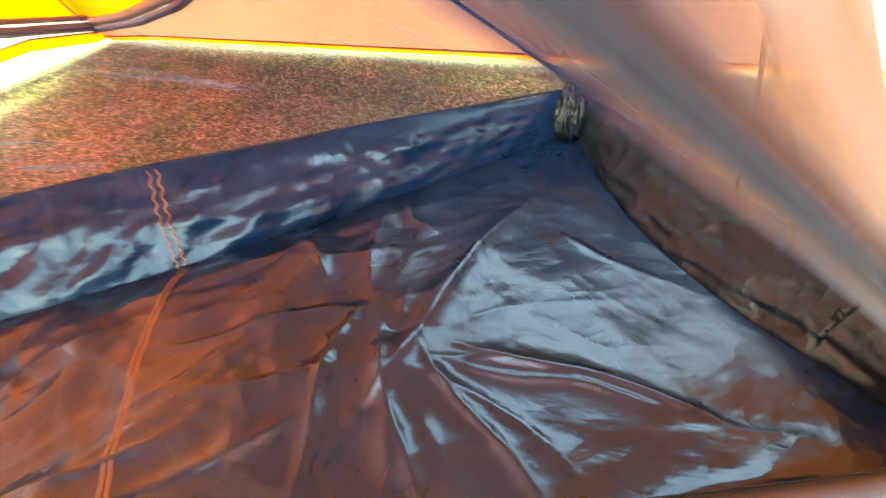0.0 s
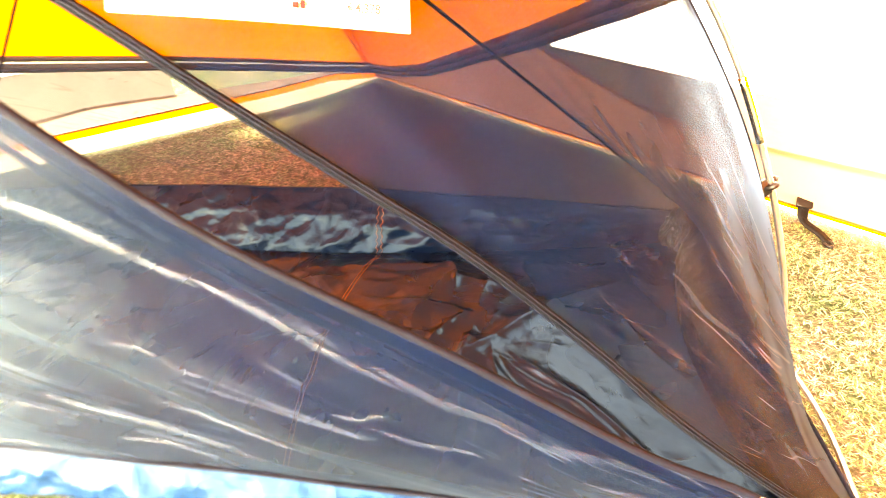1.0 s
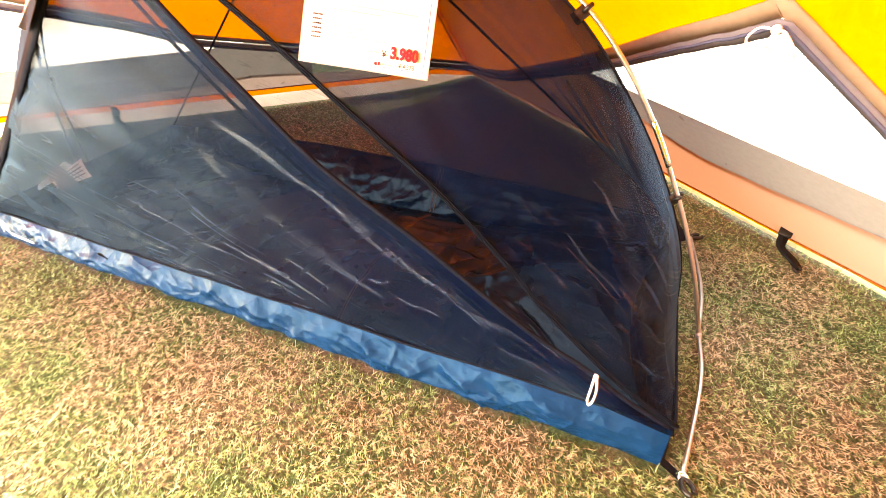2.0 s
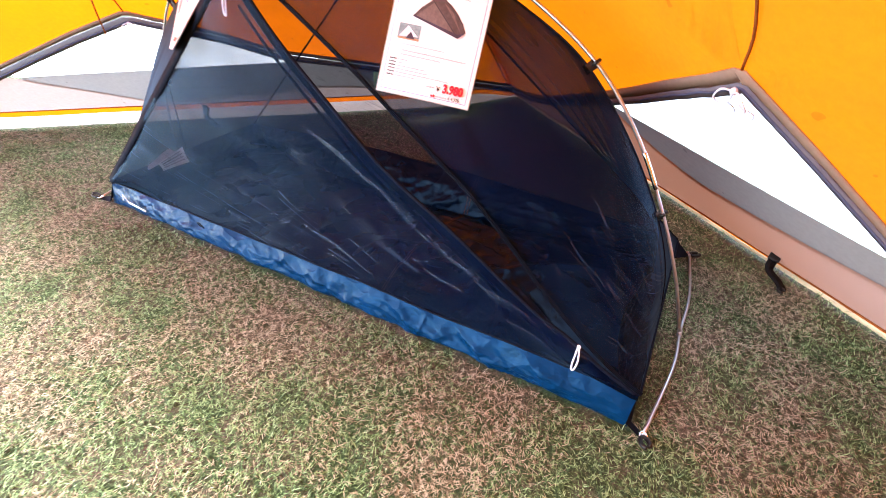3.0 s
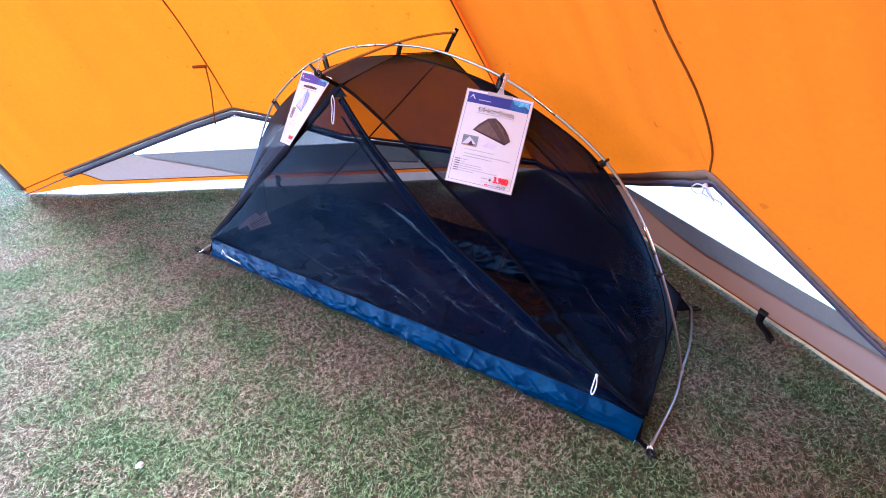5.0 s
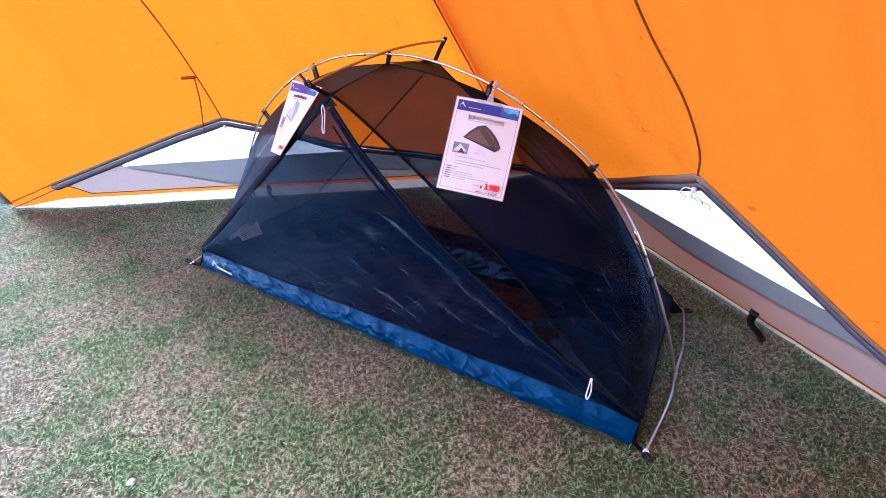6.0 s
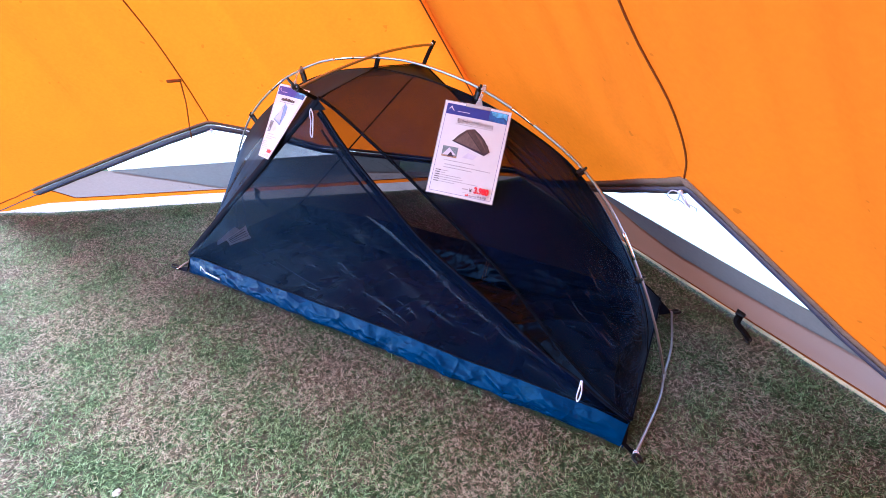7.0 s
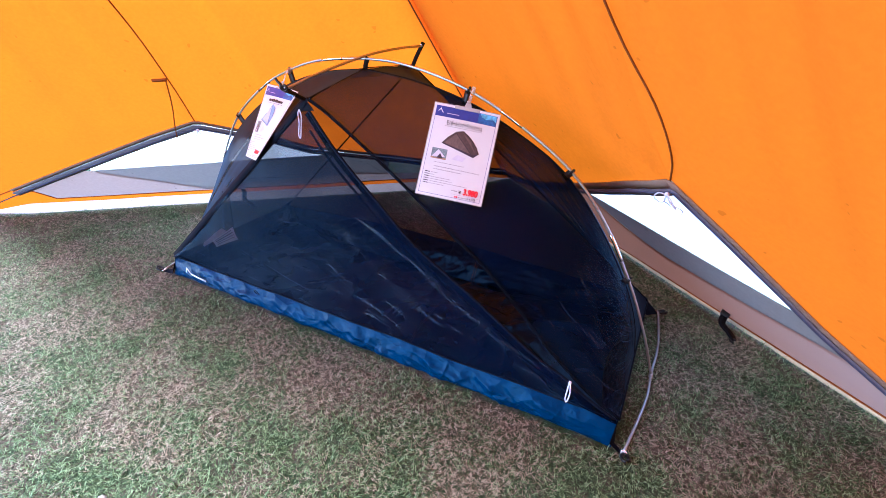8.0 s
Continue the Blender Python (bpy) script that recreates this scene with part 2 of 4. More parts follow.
WEB = solid("black_webbing", (0.0032, 0.0032, 0.004), 0.7, spec=0.12, bump=0.5, scale=300)
ALU = solid("grey_anodised_aluminium", (0.42, 0.42, 0.44), 0.46, 1.0, 0.1)
FERRULE = solid("bright_aluminium", (0.8, 0.8, 0.82), 0.22, 1.0, 0.05)
WHITE_CORD = solid("white_cord", (0.60, 0.62, 0.76), 0.7, vary=0.15, scale=400, bump=0.4)
PAPER = solid("white_glossy_paper", (0.62, 0.635, 0.67), 0.4, vary=0.02, coat=0.1)
CLEAR_PLASTIC = clear_plastic("clear_plastic_clip")
NAVY_INK = solid("navy_ink", (0.02, 0.04, 0.24), 0.4, vary=0.1)
DEEP_INK = solid("deep_blue_ink", (0.015, 0.10, 0.30), 0.4, vary=0.5, scale=110)
SKY_INK = solid("sky_blue_ink", (0.10, 0.42, 0.68), 0.4, vary=0.5, scale=90)
BLACK_INK = solid("black_ink", (0.02, 0.02, 0.03), 0.45, vary=0.1)
GREY_INK = solid("grey_ink", (0.32, 0.32, 0.36), 0.45, vary=0.1)
RED_INK = solid("red_ink", (0.72, 0.01, 0.035), 0.4, vary=0.05)
BROWN_INK = solid("brown_grey_ink", (0.060, 0.045, 0.048), 0.4, vary=0.3, scale=120)
TAUPE_INK = solid("taupe_ink", (0.115, 0.085, 0.080), 0.4, vary=0.25, scale=120)
NIGHT_INK = solid("night_blue_ink", (0.028, 0.024, 0.05), 0.4, vary=0.3, scale=160)
TAN_INK = solid("tan_ink", (0.34, 0.20, 0.12), 0.4, vary=0.3, scale=160)
TEAL_INK = solid("teal_grey_ink", (0.16, 0.22, 0.24), 0.4, vary=0.4, scale=200)
PALE_INK = solid("pale_lilac_ink", (0.55, 0.55, 0.66), 0.4, vary=0.08)
HAZE_INK = solid("hazy_blue_ink", (0.40, 0.47, 0.62), 0.4, vary=0.15)
LIGHTBLUE_INK = solid("light_blue_ink", (0.22, 0.36, 0.60), 0.4, vary=0.15)
LAWN = lawn("dry_lawn")
DRY_BLADE = blade_stuff("dry_grass_blade", (0.1, (0.062, 0.051, 0.033)), (0.4, (0.215, 0.181, 0.124)), (0.68, (0.355, 0.312, 0.228)), (1.0, (0.45, 0.405, 0.315)))
GREEN_BLADE = blade_stuff("green_grass_blade", (0.1, (0.024, 0.047, 0.018)), (0.5, (0.108, 0.188, 0.073)), (0.9, (0.270, 0.375, 0.198)))
LITTER = solid("pale_crumpled_litter", (0.27, 0.27, 0.26), 0.6, bump=0.6)


# ---- mesh makers ----
def link(name, bm, material, parent=None, label="", smooth=True):
    me = bpy.data.meshes.new(name)
    bm.normal_update()
    bm.to_mesh(me)
    bm.free()
    me.materials.append(material)
    if smooth:
        me.polygons.foreach_set("use_smooth", [True] * len(me.polygons))
    ob = new(name, me)
    if parent:
        ob.parent = parent
    if label:
        ob["label"] = label
    return ob


def part(name, bm, material, parent, label="", smooth=True):
    return link(name, bm, material, parent, label, smooth)


def thing(name, at, label, category, group="", kind=""):
    ob = new(name)
    ob.empty_display_size = 0.1
    ob.location = at
    bpy.context.view_layer.update()
    return tagged(ob, label, category, group, kind)


def settle(parent):
    """Keeps the parts, written in world places, where they are under a moved Empty."""
    for child in parent.children:
        child.matrix_parent_inverse = Matrix.Translation(parent.location).inverted()


def sheet(f, nu, nv, bm=None):
    """A surface f(u, v) over the unit square."""
    bm = bm or bmesh.new()
    rows = [[bm.verts.new(f(i / nu, j / nv)) for i in range(nu + 1)] for j in range(nv + 1)]
    for j in range(nv):
        for i in range(nu):
            a, b, c, d = rows[j][i], rows[j][i + 1], rows[j + 1][i + 1], rows[j + 1][i]
            if (a.co - d.co).length < 1e-7 and (b.co - c.co).length < 1e-7:
                continue
            bm.faces.new((a, b, c, d))
    bmesh.ops.remove_doubles(bm, verts=bm.verts, dist=1e-5)
    return bm


def smooth_line(points, n):
    """n + 1 places along a Catmull-Rom line."""
    pts = [Vector(p) for p in points]
    pts = [pts[0] * 2 - pts[1], *pts, pts[-1] * 2 - pts[-2]]
    out = []
    for k in range(n + 1):
        s = k / n * (len(pts) - 3)
        i = min(int(s), len(pts) - 4)
        t = s - i
        a, b, c, d = pts[i : i + 4]
        out.append(0.5 * (2 * b + (c - a) * t + (2 * a - 5 * b + 4 * c - d) * t * t + (3 * b - a - 3 * c + d) * t ** 3))
    return out


def along(points):
    """A function of 0..1 along a smooth line."""
    line = smooth_line(points, 120)

    def f(s):
        s = min(max(s, 0.0), 1.0) * 120
        i = min(int(s), 119)
        return line[i].lerp(line[i + 1], s - i)
    return f


def polyline(points):
    """A function of 0..1 along a line with its corners kept."""
    pts = [Vector(p) for p in points]

    def f(s):
        s = min(max(s, 0.0), 1.0) * (len(pts) - 1)
        i = min(int(s), len(pts) - 2)
        return pts[i].lerp(pts[i + 1], s - i)
    return f


def tube(points, radius, sides=10, bm=None, taper=1.0):
    bm = bm or bmesh.new()
    pts = [Vector(p) for p in points]
    rings = []
    up = Vector((0.13, 0.21, 0.97))
    for i, p in enumerate(pts):
        d = (pts[min(i + 1, len(pts) - 1)] - pts[max(i - 1, 0)]).normalized()
        side = d.cross(up)
        if side.length < 1e-3:
            side = d.cross(Vector((1, 0, 0)))
        side.normalize()
        up = side.cross(d).normalized()
        r = radius * (1 + (taper - 1) * i / max(1, len(pts) - 1))
        rings.append([bm.verts.new(p + r * (math.cos(a) * side + math.sin(a) * up)) for a in (2 * math.pi * k / sides for k in range(sides))])
    for a, b in zip(rings, rings[1:]):
        for k in range(sides):
            bm.faces.new((a[k], a[(k + 1) % sides], b[(k + 1) % sides], b[k]))
    bm.faces.new(rings[0][::-1])
    bm.faces.new(rings[-1])
    return bm


def ribbon(points, width, facing, thick=0.002, bm=None):
    """A flat band along a line: facing is the way that its face looks (or a function of the place)."""
    bm = bm or bmesh.new()
    pts = [Vector(p) for p in points]
    rings = []
    for i, p in enumerate(pts):
        d = (pts[min(i + 1, len(pts) - 1)] - pts[max(i - 1, 0)]).normalized()
        n = Vector(facing(p) if callable(facing) else facing)
        n = (n - d * n.dot(d)).normalized()
        s = d.cross(n).normalized() * (width / 2)
        rings.append([bm.verts.new(p + s + n * thick / 2), bm.verts.new(p - s + n * thick / 2), bm.verts.new(p - s - n * thick / 2), bm.verts.new(p + s - n * thick / 2)])
    for a, b in zip(rings, rings[1:]):
        for k in range(4):
            bm.faces.new((a[k], a[(k + 1) % 4], b[(k + 1) % 4], b[k]))
    bm.faces.new(rings[0][::-1])
    bm.faces.new(rings[-1])
    return bm


def block(size, m, bevel=0.1, bm=None):
    """A bevelled box of the given size at the pose m."""
    own = bmesh.new()
    bmesh.ops.create_cube(own, size=1.0, matrix=Matrix.Diagonal((*size, 1)))
    bmesh.ops.bevel(own, geom=list(own.edges), offset=min(size) * bevel, segments=2, affect="EDGES", profile=0.5)
    bmesh.ops.transform(own, matrix=m, verts=own.verts)
    if bm is None:
        return own
    me = bpy.data.meshes.new("temporary")
    own.to_mesh(me)
    own.free()
    bm.from_mesh(me)
    bpy.data.meshes.remove(me)
    return bm


def ridged(p, scale, stretch=(1, 1, 1)):
    q = Vector((p[0] * stretch[0], p[1] * stretch[1], p[2] * stretch[2])) * scale
    return 1 - abs(noise.noise(q)) * 2


# ---- ground ----
def make_ground():
    bm = bmesh.new()
    edges = [-400, -60, -14] + [-6 + 0.15 * i for i in range(94)] + [14, 60, 400]
    grid = [[bm.verts.new((x, y, (0.006 * noise.noise(Vector((x * 1.7, y * 1.7, 0))) if abs(x) < 9 and abs(y) < 9 else 0.0) - 0.004)) for x in edges] for y in edges]
    for j in range(len(edges) - 1):
        for i in range(len(edges) - 1):
            bm.faces.new((grid[j][i], grid[j][i + 1], grid[j + 1][i + 1], grid[j + 1][i]))
    return tagged(link("ground", bm, LAWN), "patchy dry mown lawn, brown with green tufts", "ground", kind="structure")


def make_grass(name, count, material, green, label):
    """Short mown blades, most of them lying; green tufts stand in patches."""
    rng = np.random.default_rng(7 if green else 3)
    n = count * 4
    x, y = rng.uniform(-2.6, 3.4, n), rng.uniform(-1.7, 2.9, n)
    near = (y < 0.9) & (x > -1.0) & (x < 3.0)
    field = np.array([0.85 * noise.noise(Vector((a * 3.0, b * 3.0, 4.0))) + 0.75 * noise.noise(Vector((a * 8, b * 8, 9.0))) + 0.35 * noise.noise(Vector((a * 34, b * 34, 2.0))) for a, b in zip(x, y)])
    keep = rng.uniform(-0.42, 0.42, n) < (field + 0.15 if green else -field + 0.04)
    keep &= near | (rng.uniform(0, 1, n) < 0.55)
    keep &= ~((x > 0.05) & (x < 2.215) & (y > 0.0) & (y < 0.81))
    x, y = x[keep][:count], y[keep][:count]
    m = len(x)
    turn = rng.uniform(0, 2 * np.pi, m)
    length = rng.gamma(4.0, 0.0042, m).clip(0.006, 0.045)
    rise = rng.uniform(0.15, 0.95, m) if green else rng.uniform(0.02, 0.5, m)
    width = rng.uniform(0.0005, 0.0012, m)
    dx, dy = np.cos(turn), np.sin(turn)
    bend = rng.normal(0.0, 0.55, m)
    ex, ey = np.cos(turn + bend), np.sin(turn + bend)
    z0 = rng.uniform(-0.002, 0.009, m)
    one = np.stack([x, y, z0], 1)
    two = one + np.stack([dx, dy, rise], 1) * (length * 0.5)[:, None]
    three = two + np.stack([ex, ey, rise * 0.25], 1) * (length * 0.55)[:, None]
    side = np.stack([-dy, dx, np.zeros(m)], 1) * width[:, None]
    verts = np.stack([one - side, one + side, two + side, two - side, three], 1).reshape(-1, 3)
    base = np.arange(m) * 5
    quads = np.stack([base, base + 1, base + 2, base + 3], 1)
    tris = np.stack([base + 3, base + 2, base + 4], 1)
    me = bpy.data.meshes.new(name)
    me.from_pydata(verts.tolist(), [], quads.tolist() + tris.tolist())
    me.materials.append(material)
    return tagged(new(name, me), label, "grass", kind="stuff")


make_ground()
make_grass("dry_grass", 330000, DRY_BLADE, False, "dry straw-brown mown grass blades lying on the lawn")
make_grass("green_grass", 330000, GREEN_BLADE, True, "short green grass tufts in the dry lawn")

# ---- orange shelter ----
CORNER = Vector((1.01, 2.27, 0))
PEAK = Vector((1.05, -1.6, 3.22))
SLOPE = radians(48)
SIDES = {"west": (Vector((-0.76, -0.65, 0)), Vector((0.65, -0.76, 0)), 0.08), "east": (Vector((0.76, -0.65, 0)), Vector((-0.65, -0.76, 0)), 0.0)}


def wall_place(side, u, h, out=0.0):
    """A place on a shelter wall: u metres from the back corner, h metres up, out metres into the shelter."""
    d, n, off = SIDES[side]
    d, n = d.normalized(), n.normalized()
    off *= min(1.0, u / 0.6)
    inward = n * math.sin(SLOPE) - Vector((0, 0, 1)) * math.cos(SLOPE)
    return CORNER + d * u + n * (off + h / math.tan(SLOPE)) + Vector((0, 0, h)) + inward * out


def wall_facing(side):
    n = SIDES[side][1].normalized()
    return n * math.sin(SLOPE) - Vector((0, 0, 1)) * math.cos(SLOPE)


def span(low, high, u0, u1, least=0.006):
    """The longest stretch of u on which a strip is at least so high."""
    best, start = (u0, u0), None
    for k in range(301):
        u = u0 + (u1 - u0) * k / 300
        if high(u) - low(u) > least:
            start = u if start is None else start
            if u - start > best[1] - best[0]:
                best = (start, u)
        else:
            start = None
    return best


def make_wall(side, shelter, hem, mid, seam_bend, low_edge, open_low):
    """One wall: two orange panels over an arched hem, tied up in the middle, and a skirt under it."""
    hem_line = polyline([(u, h, 0) for u, h in hem])
    face = wall_facing(side)
    u_shift = 0.0 if side == "west" else 5.0
    tied = wall_place(side, hem_line(mid).x, hem_line(mid).y)
    run_wall = SIDES[side][0].normalized()
    up_wall = face.cross(run_wall)

    def orange(s0, s1):
        def f(s, v):
            p = hem_line(s0 + (s1 - s0) * s)
            w = v ** 1.25
            q = wall_place(side, p.x, p.y).lerp(PEAK, w)
            bow = 4 * s * (1 - s) * (1 - w) * min(1.0, 6 * w)
            q += face * (-0.025 * bow)
            q += face * 0.026 * noise.noise(Vector((s * 9 + s0 * 40 + u_shift, w * 0.9, 3))) * min(1, 5 * w) * (1 - w) * min(1.0, 6 * s, 6 * (1 - s))
            q += face * 0.006 * noise.noise(q * 2.2) * min(1, 8 * w)
            off = q - tied
            far = off.length
            turn = math.atan2(off.dot(up_wall), off.dot(run_wall))
            q += face * 0.020 * noise.noise(Vector((turn * 4.5, far * 1.1, 7 + u_shift))) * math.exp(-far / 0.5) * min(1.0, far / 0.06)
            q += face * 0.006 * ridged(q, 5.0, (1, 1, 0.22)) * min(1.0, 10 * w) * (1 - w) ** 3
            return q
        return f
    for s0, s1 in ((0.0, mid), (mid, 1.0)):
        part("wall_panel", sheet(orange(s0, s1), 64, 60), ORANGE, shelter, "sunlit orange tent cloth panel")
    # seam from the tied-up point to the peak
    m = hem_line(mid)
    line = [wall_place(side, m.x + du, m.y + dh, 0.006) for du, dh in seam_bend]
    line += [line[-1].lerp(PEAK, k / 10) + face * 0.006 for k in range(1, 11)]
    part("seam_tape", ribbon(smooth_line(line, 50), 0.005, face, 0.003), SEAM, shelter, "brown seam tape")
    # folded hem band, grey outside with a darker roll under it
    every = [hem_line(k / 120) for k in range(121)]
    spots = [p for p in every if side == "east" or p.x < 3.24]
    wave = [0.004 * noise.noise(Vector((k * 0.22, 0, 5))) + 0.002 * noise.noise(Vector((k * 0.8, 2, 5))) for k in range(121)]
    upper, lower, rolled = (0.036, 0.028, HEM_PURPLE) if side == "east" else (0.020, 0.040, HEM_GREY)
    part("hem_band", ribbon([wall_place(side, p.x, p.y + 0.014 - upper / 2, 0.008) for p in spots], upper, face, 0.005), HEM_BROWN, shelter, "taupe hem band")
    part("hem_band", ribbon([wall_place(side, p.x, p.y - 0.044 + lower / 2 + w, 0.012 + 0.6 * w) for p, w in zip(spots, wave)], lower, face, 0.006), rolled, shelter, "grey rolled hem")
    part("hem_roll", tube([wall_place(side, p.x, p.y - 0.027 + 1.2 * w, 0.016 + 0.6 * w) for p, w in zip(every, wave)], 0.0035, 6), HEM_DARK, shelter, "dark hem cord")
    # skirt: orange foot strip, pale lower part, grey upper part
    u_end = hem[-1][0]
    
    def strip(f_low, f_high, u0, u1, out):
        def f(s, v):
            u = u0 + (u1 - u0) * s
            h = f_low(u) * (1 - v) + f_high(u) * v
            return wall_place(side, u, h, out + 0.004 * noise.noise(Vector((u * 3, h * 6, 2))))
        return f

    def hem_height(u):
        best = min((hem_line(k / 200) for k in range(201)), key=lambda p: abs(p.x - u))
        return best.y - 0.03
    (ua, ha), (ub, hb) = low_edge

    def upper_edge(u):
        return min(hem_height(u), max(ha + (hb - ha) * (u - ua) / (ub - ua), 0.06) if min(ua, ub) - 0.02 <= u <= max(ua, ub) + 0.02 else hem_height(u))
    foot_f = open_low
    foot_tall = 0.045 if side == "west" else 0.028
    end_rise = lambda u: max(0.0, u - 3.08) * 1.4 if side == "west" else 0.0
    top_f = lambda u: max(foot_f(u) + 0.010, min(foot_f(u) + foot_tall + end_rise(u), hem_height(u) + min(0.034, end_rise(u))))
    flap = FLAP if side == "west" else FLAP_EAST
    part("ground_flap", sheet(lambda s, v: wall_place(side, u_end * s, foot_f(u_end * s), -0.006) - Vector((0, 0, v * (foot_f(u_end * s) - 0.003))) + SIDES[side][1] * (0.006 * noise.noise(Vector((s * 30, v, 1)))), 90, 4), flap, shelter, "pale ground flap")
    part("foot_strip", sheet(strip(foot_f, top_f, 0.0, u_end, -0.004), 60, 3), ORANGE, shelter, "orange foot strip of the skirt")
    part("foot_cord", tube([wall_place(side, u_end * k / 60, top_f(u_end * k / 60), 0.002) for k in range(61)], 0.0035, 6), SEAM, shelter, "brown piping")
    return hem_line, hem_height, upper_edge, top_f, strip, u_end


shelter = thing("shelter_tent", (1.0, 1.0, 0.0), "large orange shelter tent with tied-up skirts, seen from inside", "tent")

west_hem = [(0.0, 0.10), (0.35, 0.19), (0.66, 0.277), (0.985, 0.355), (1.484, 0.457), (1.68, 0.548), (2.035, 0.665), (2.3, 0.575), (2.63, 0.448), (3.21, 0.221), (3.45, 0.118), (3.61, 0.052)]
east_hem = [(0.0, 0.10), (0.35, 0.15), (0.665, 0.225), (1.02, 0.35), (1.394, 0.482), (1.661, 0.585), (1.863, 0.668), (2.02, 0.727), (2.115, 0.768), (2.265, 0.625), (2.477, 0.405), (2.72, 0.22), (2.9, 0.09), (3.05, 0.05)]


def skirt_gap_west(u):
    return 0.07 if 0.3 < u < 3.26 else 0.07 * max(0.2, min(u / 0.3, (3.61 - u) / 0.35, 1))


def skirt_gap_east(u):
    return 0.02 * max(0.2, min(u / 0.3, 1, (3.1 - u) / 0.4))


def index_of(hem, u):
    k = next(i for i, p in enumerate(hem) if p[0] == u)
    return k / (len(hem) - 1)


for side, hem, at, bend, low_edge, gap, split in (
        ("west", west_hem, 2.035, [(0, 0), (0.004, 0.12), (0.011, 0.235), (0.032, 0.435)], ((1.30, 0.385), (2.72, 0.339)), skirt_gap_west, ((0.0, 0.12), (1.3, 0.21), (2.2, 0.14), (2.72, 0.335), (3.8, 0.5))),
        ("east", east_hem, 2.115, [(0, 0), (0.062, 0.1), (0.095, 0.24), (0.085, 0.40)], ((1.43, 0.428), (2.53, 0.374)), skirt_gap_east, ((0.0, 0.5), (1.30, 0.47), (1.40, 0.42), (1.50, 0.36), (1.60, 0.305), (1.70, 0.265), (1.80, 0.245), (2.0, 0.25), (2.16, 0.262), (2.6, 0.28), (3.2, 0.29)))):
    hem_line, hem_height, upper_edge, top_f, strip, u_end = make_wall(side, shelter, hem, index_of(hem, at), bend, low_edge, gap)

    def between(u, split=split):
        for (a, ha), (b, hb) in zip(split, split[1:]):
            if a <= u <= b:
                return ha + (hb - ha) * (u - a) / (b - a)
        return split[-1][1]
    middle = lambda u: max(top_f(u), min(between(u), upper_edge(u)))
    if side == "east":
        u0, u1 = span(top_f, middle, 0.0, u_end)
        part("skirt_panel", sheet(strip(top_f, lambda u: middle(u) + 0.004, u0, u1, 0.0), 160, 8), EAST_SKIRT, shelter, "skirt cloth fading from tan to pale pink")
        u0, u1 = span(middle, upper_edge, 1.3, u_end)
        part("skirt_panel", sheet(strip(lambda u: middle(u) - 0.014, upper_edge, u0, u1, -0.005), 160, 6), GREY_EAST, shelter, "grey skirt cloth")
    else:
        part("skirt_panel", sheet(strip(top_f, middle, *span(top_f, middle, 0.0, u_end), 0.0), 120, 5), BEIGE, shelter, "pale pinkish skirt cloth")
        part("skirt_panel", sheet(strip(lambda u: middle(u) - 0.014, upper_edge, *span(middle, upper_edge, 1.0, 2.74), -0.004), 120, 5), GREY_SKIRT, shelter, "grey skirt cloth")

    # white window cloth in the raised arch
    window_low = lambda u: upper_edge(u) - 0.01
    u0, u1 = low_edge[0][0] - 0.02, low_edge[1][0] + 0.02
    part("window_panel", sheet(strip(window_low, hem_height, *span(window_low, hem_height, u0, u1, 0.012), -0.012), 50, 10), WHITE_PANEL, shelter, "bright white translucent window cloth")

# hip seam up from the back corner
hip = [CORNER.lerp(PEAK, k / 40) + Vector((0, -0.03, -0.006)) for k in range(1, 41)]
part("seam_tape", ribbon(hip, 0.007, (0, -0.7, -0.7), 0.003), SEAM_STITCH, shelter, "brown seam tape")

# further wall on the sunny side, beside the walk
EAST_END = wall_place("east", 3.05, 0.05)
FRONT, FRONT_END = Vector((3.75, -3.1, 0.05)), Vector((1.9, -4.5, 0.05))


def flank(s, v):
    q = EAST_END.lerp(FRONT, s).lerp(PEAK, v)
    return q + Vector((0.02, 0, 0)) * noise.noise(q * 1.5)


def flank_front(s, v):
    q = FRONT.lerp(FRONT_END, s).lerp(PEAK, v)
    return q + Vector((0, 0.02, 0)) * noise.noise(q * 1.5)


part("wall_panel", sheet(flank, 20, 24), ORANGE, shelter, "sunlit orange tent cloth panel")
part("wall_panel", sheet(flank_front, 20, 24), ORANGE, shelter, "sunlit orange tent cloth panel")
west_edge = [wall_place("west", 3.61, 0.052).lerp(PEAK, k / 30) for k in range(31)]
part("edge_band", ribbon(west_edge, 0.05, wall_facing("west"), 0.004), HEM, shelter, "grey edge band")


def bow_cord(at, face, scale, seed):
    """A tied white cord with two loops and two loose ends."""
    rng = random.Random(seed)
    bm = bmesh.new()
    right = face.cross(Vector((0, 0, 1))).normalized()
    up = right.cross(face).normalized()
    place = lambda a, b, c=0.012: at + face * c + right * a * scale + up * b * scale
    for sign in (-1, 1):
        loop = [place(0, 0), place(sign * 0.03, 0.01, 0.02), place(sign * 0.055, -0.02, 0.03), place(sign * 0.04, -0.055, 0.025), place(sign * 0.012, -0.03, 0.02), place(0, 0)]
        tube(smooth_line(loop, 22), 0.0022, 6, bm)
        end = [place(0, 0), place(sign * 0.02, -0.04, 0.02), place(sign * (0.03 + rng.uniform(-0.01, 0.02)), -0.08, 0.012), place(sign * 0.026, -0.105 - rng.uniform(0, 0.02), 0.01)]
        tube(smooth_line(end, 14), 0.002, 6, bm)
    bmesh.ops.create_uvsphere(bm, u_segments=10, v_segments=8, radius=0.008, matrix=Matrix.Translation(place(0, 0)))
    return bm


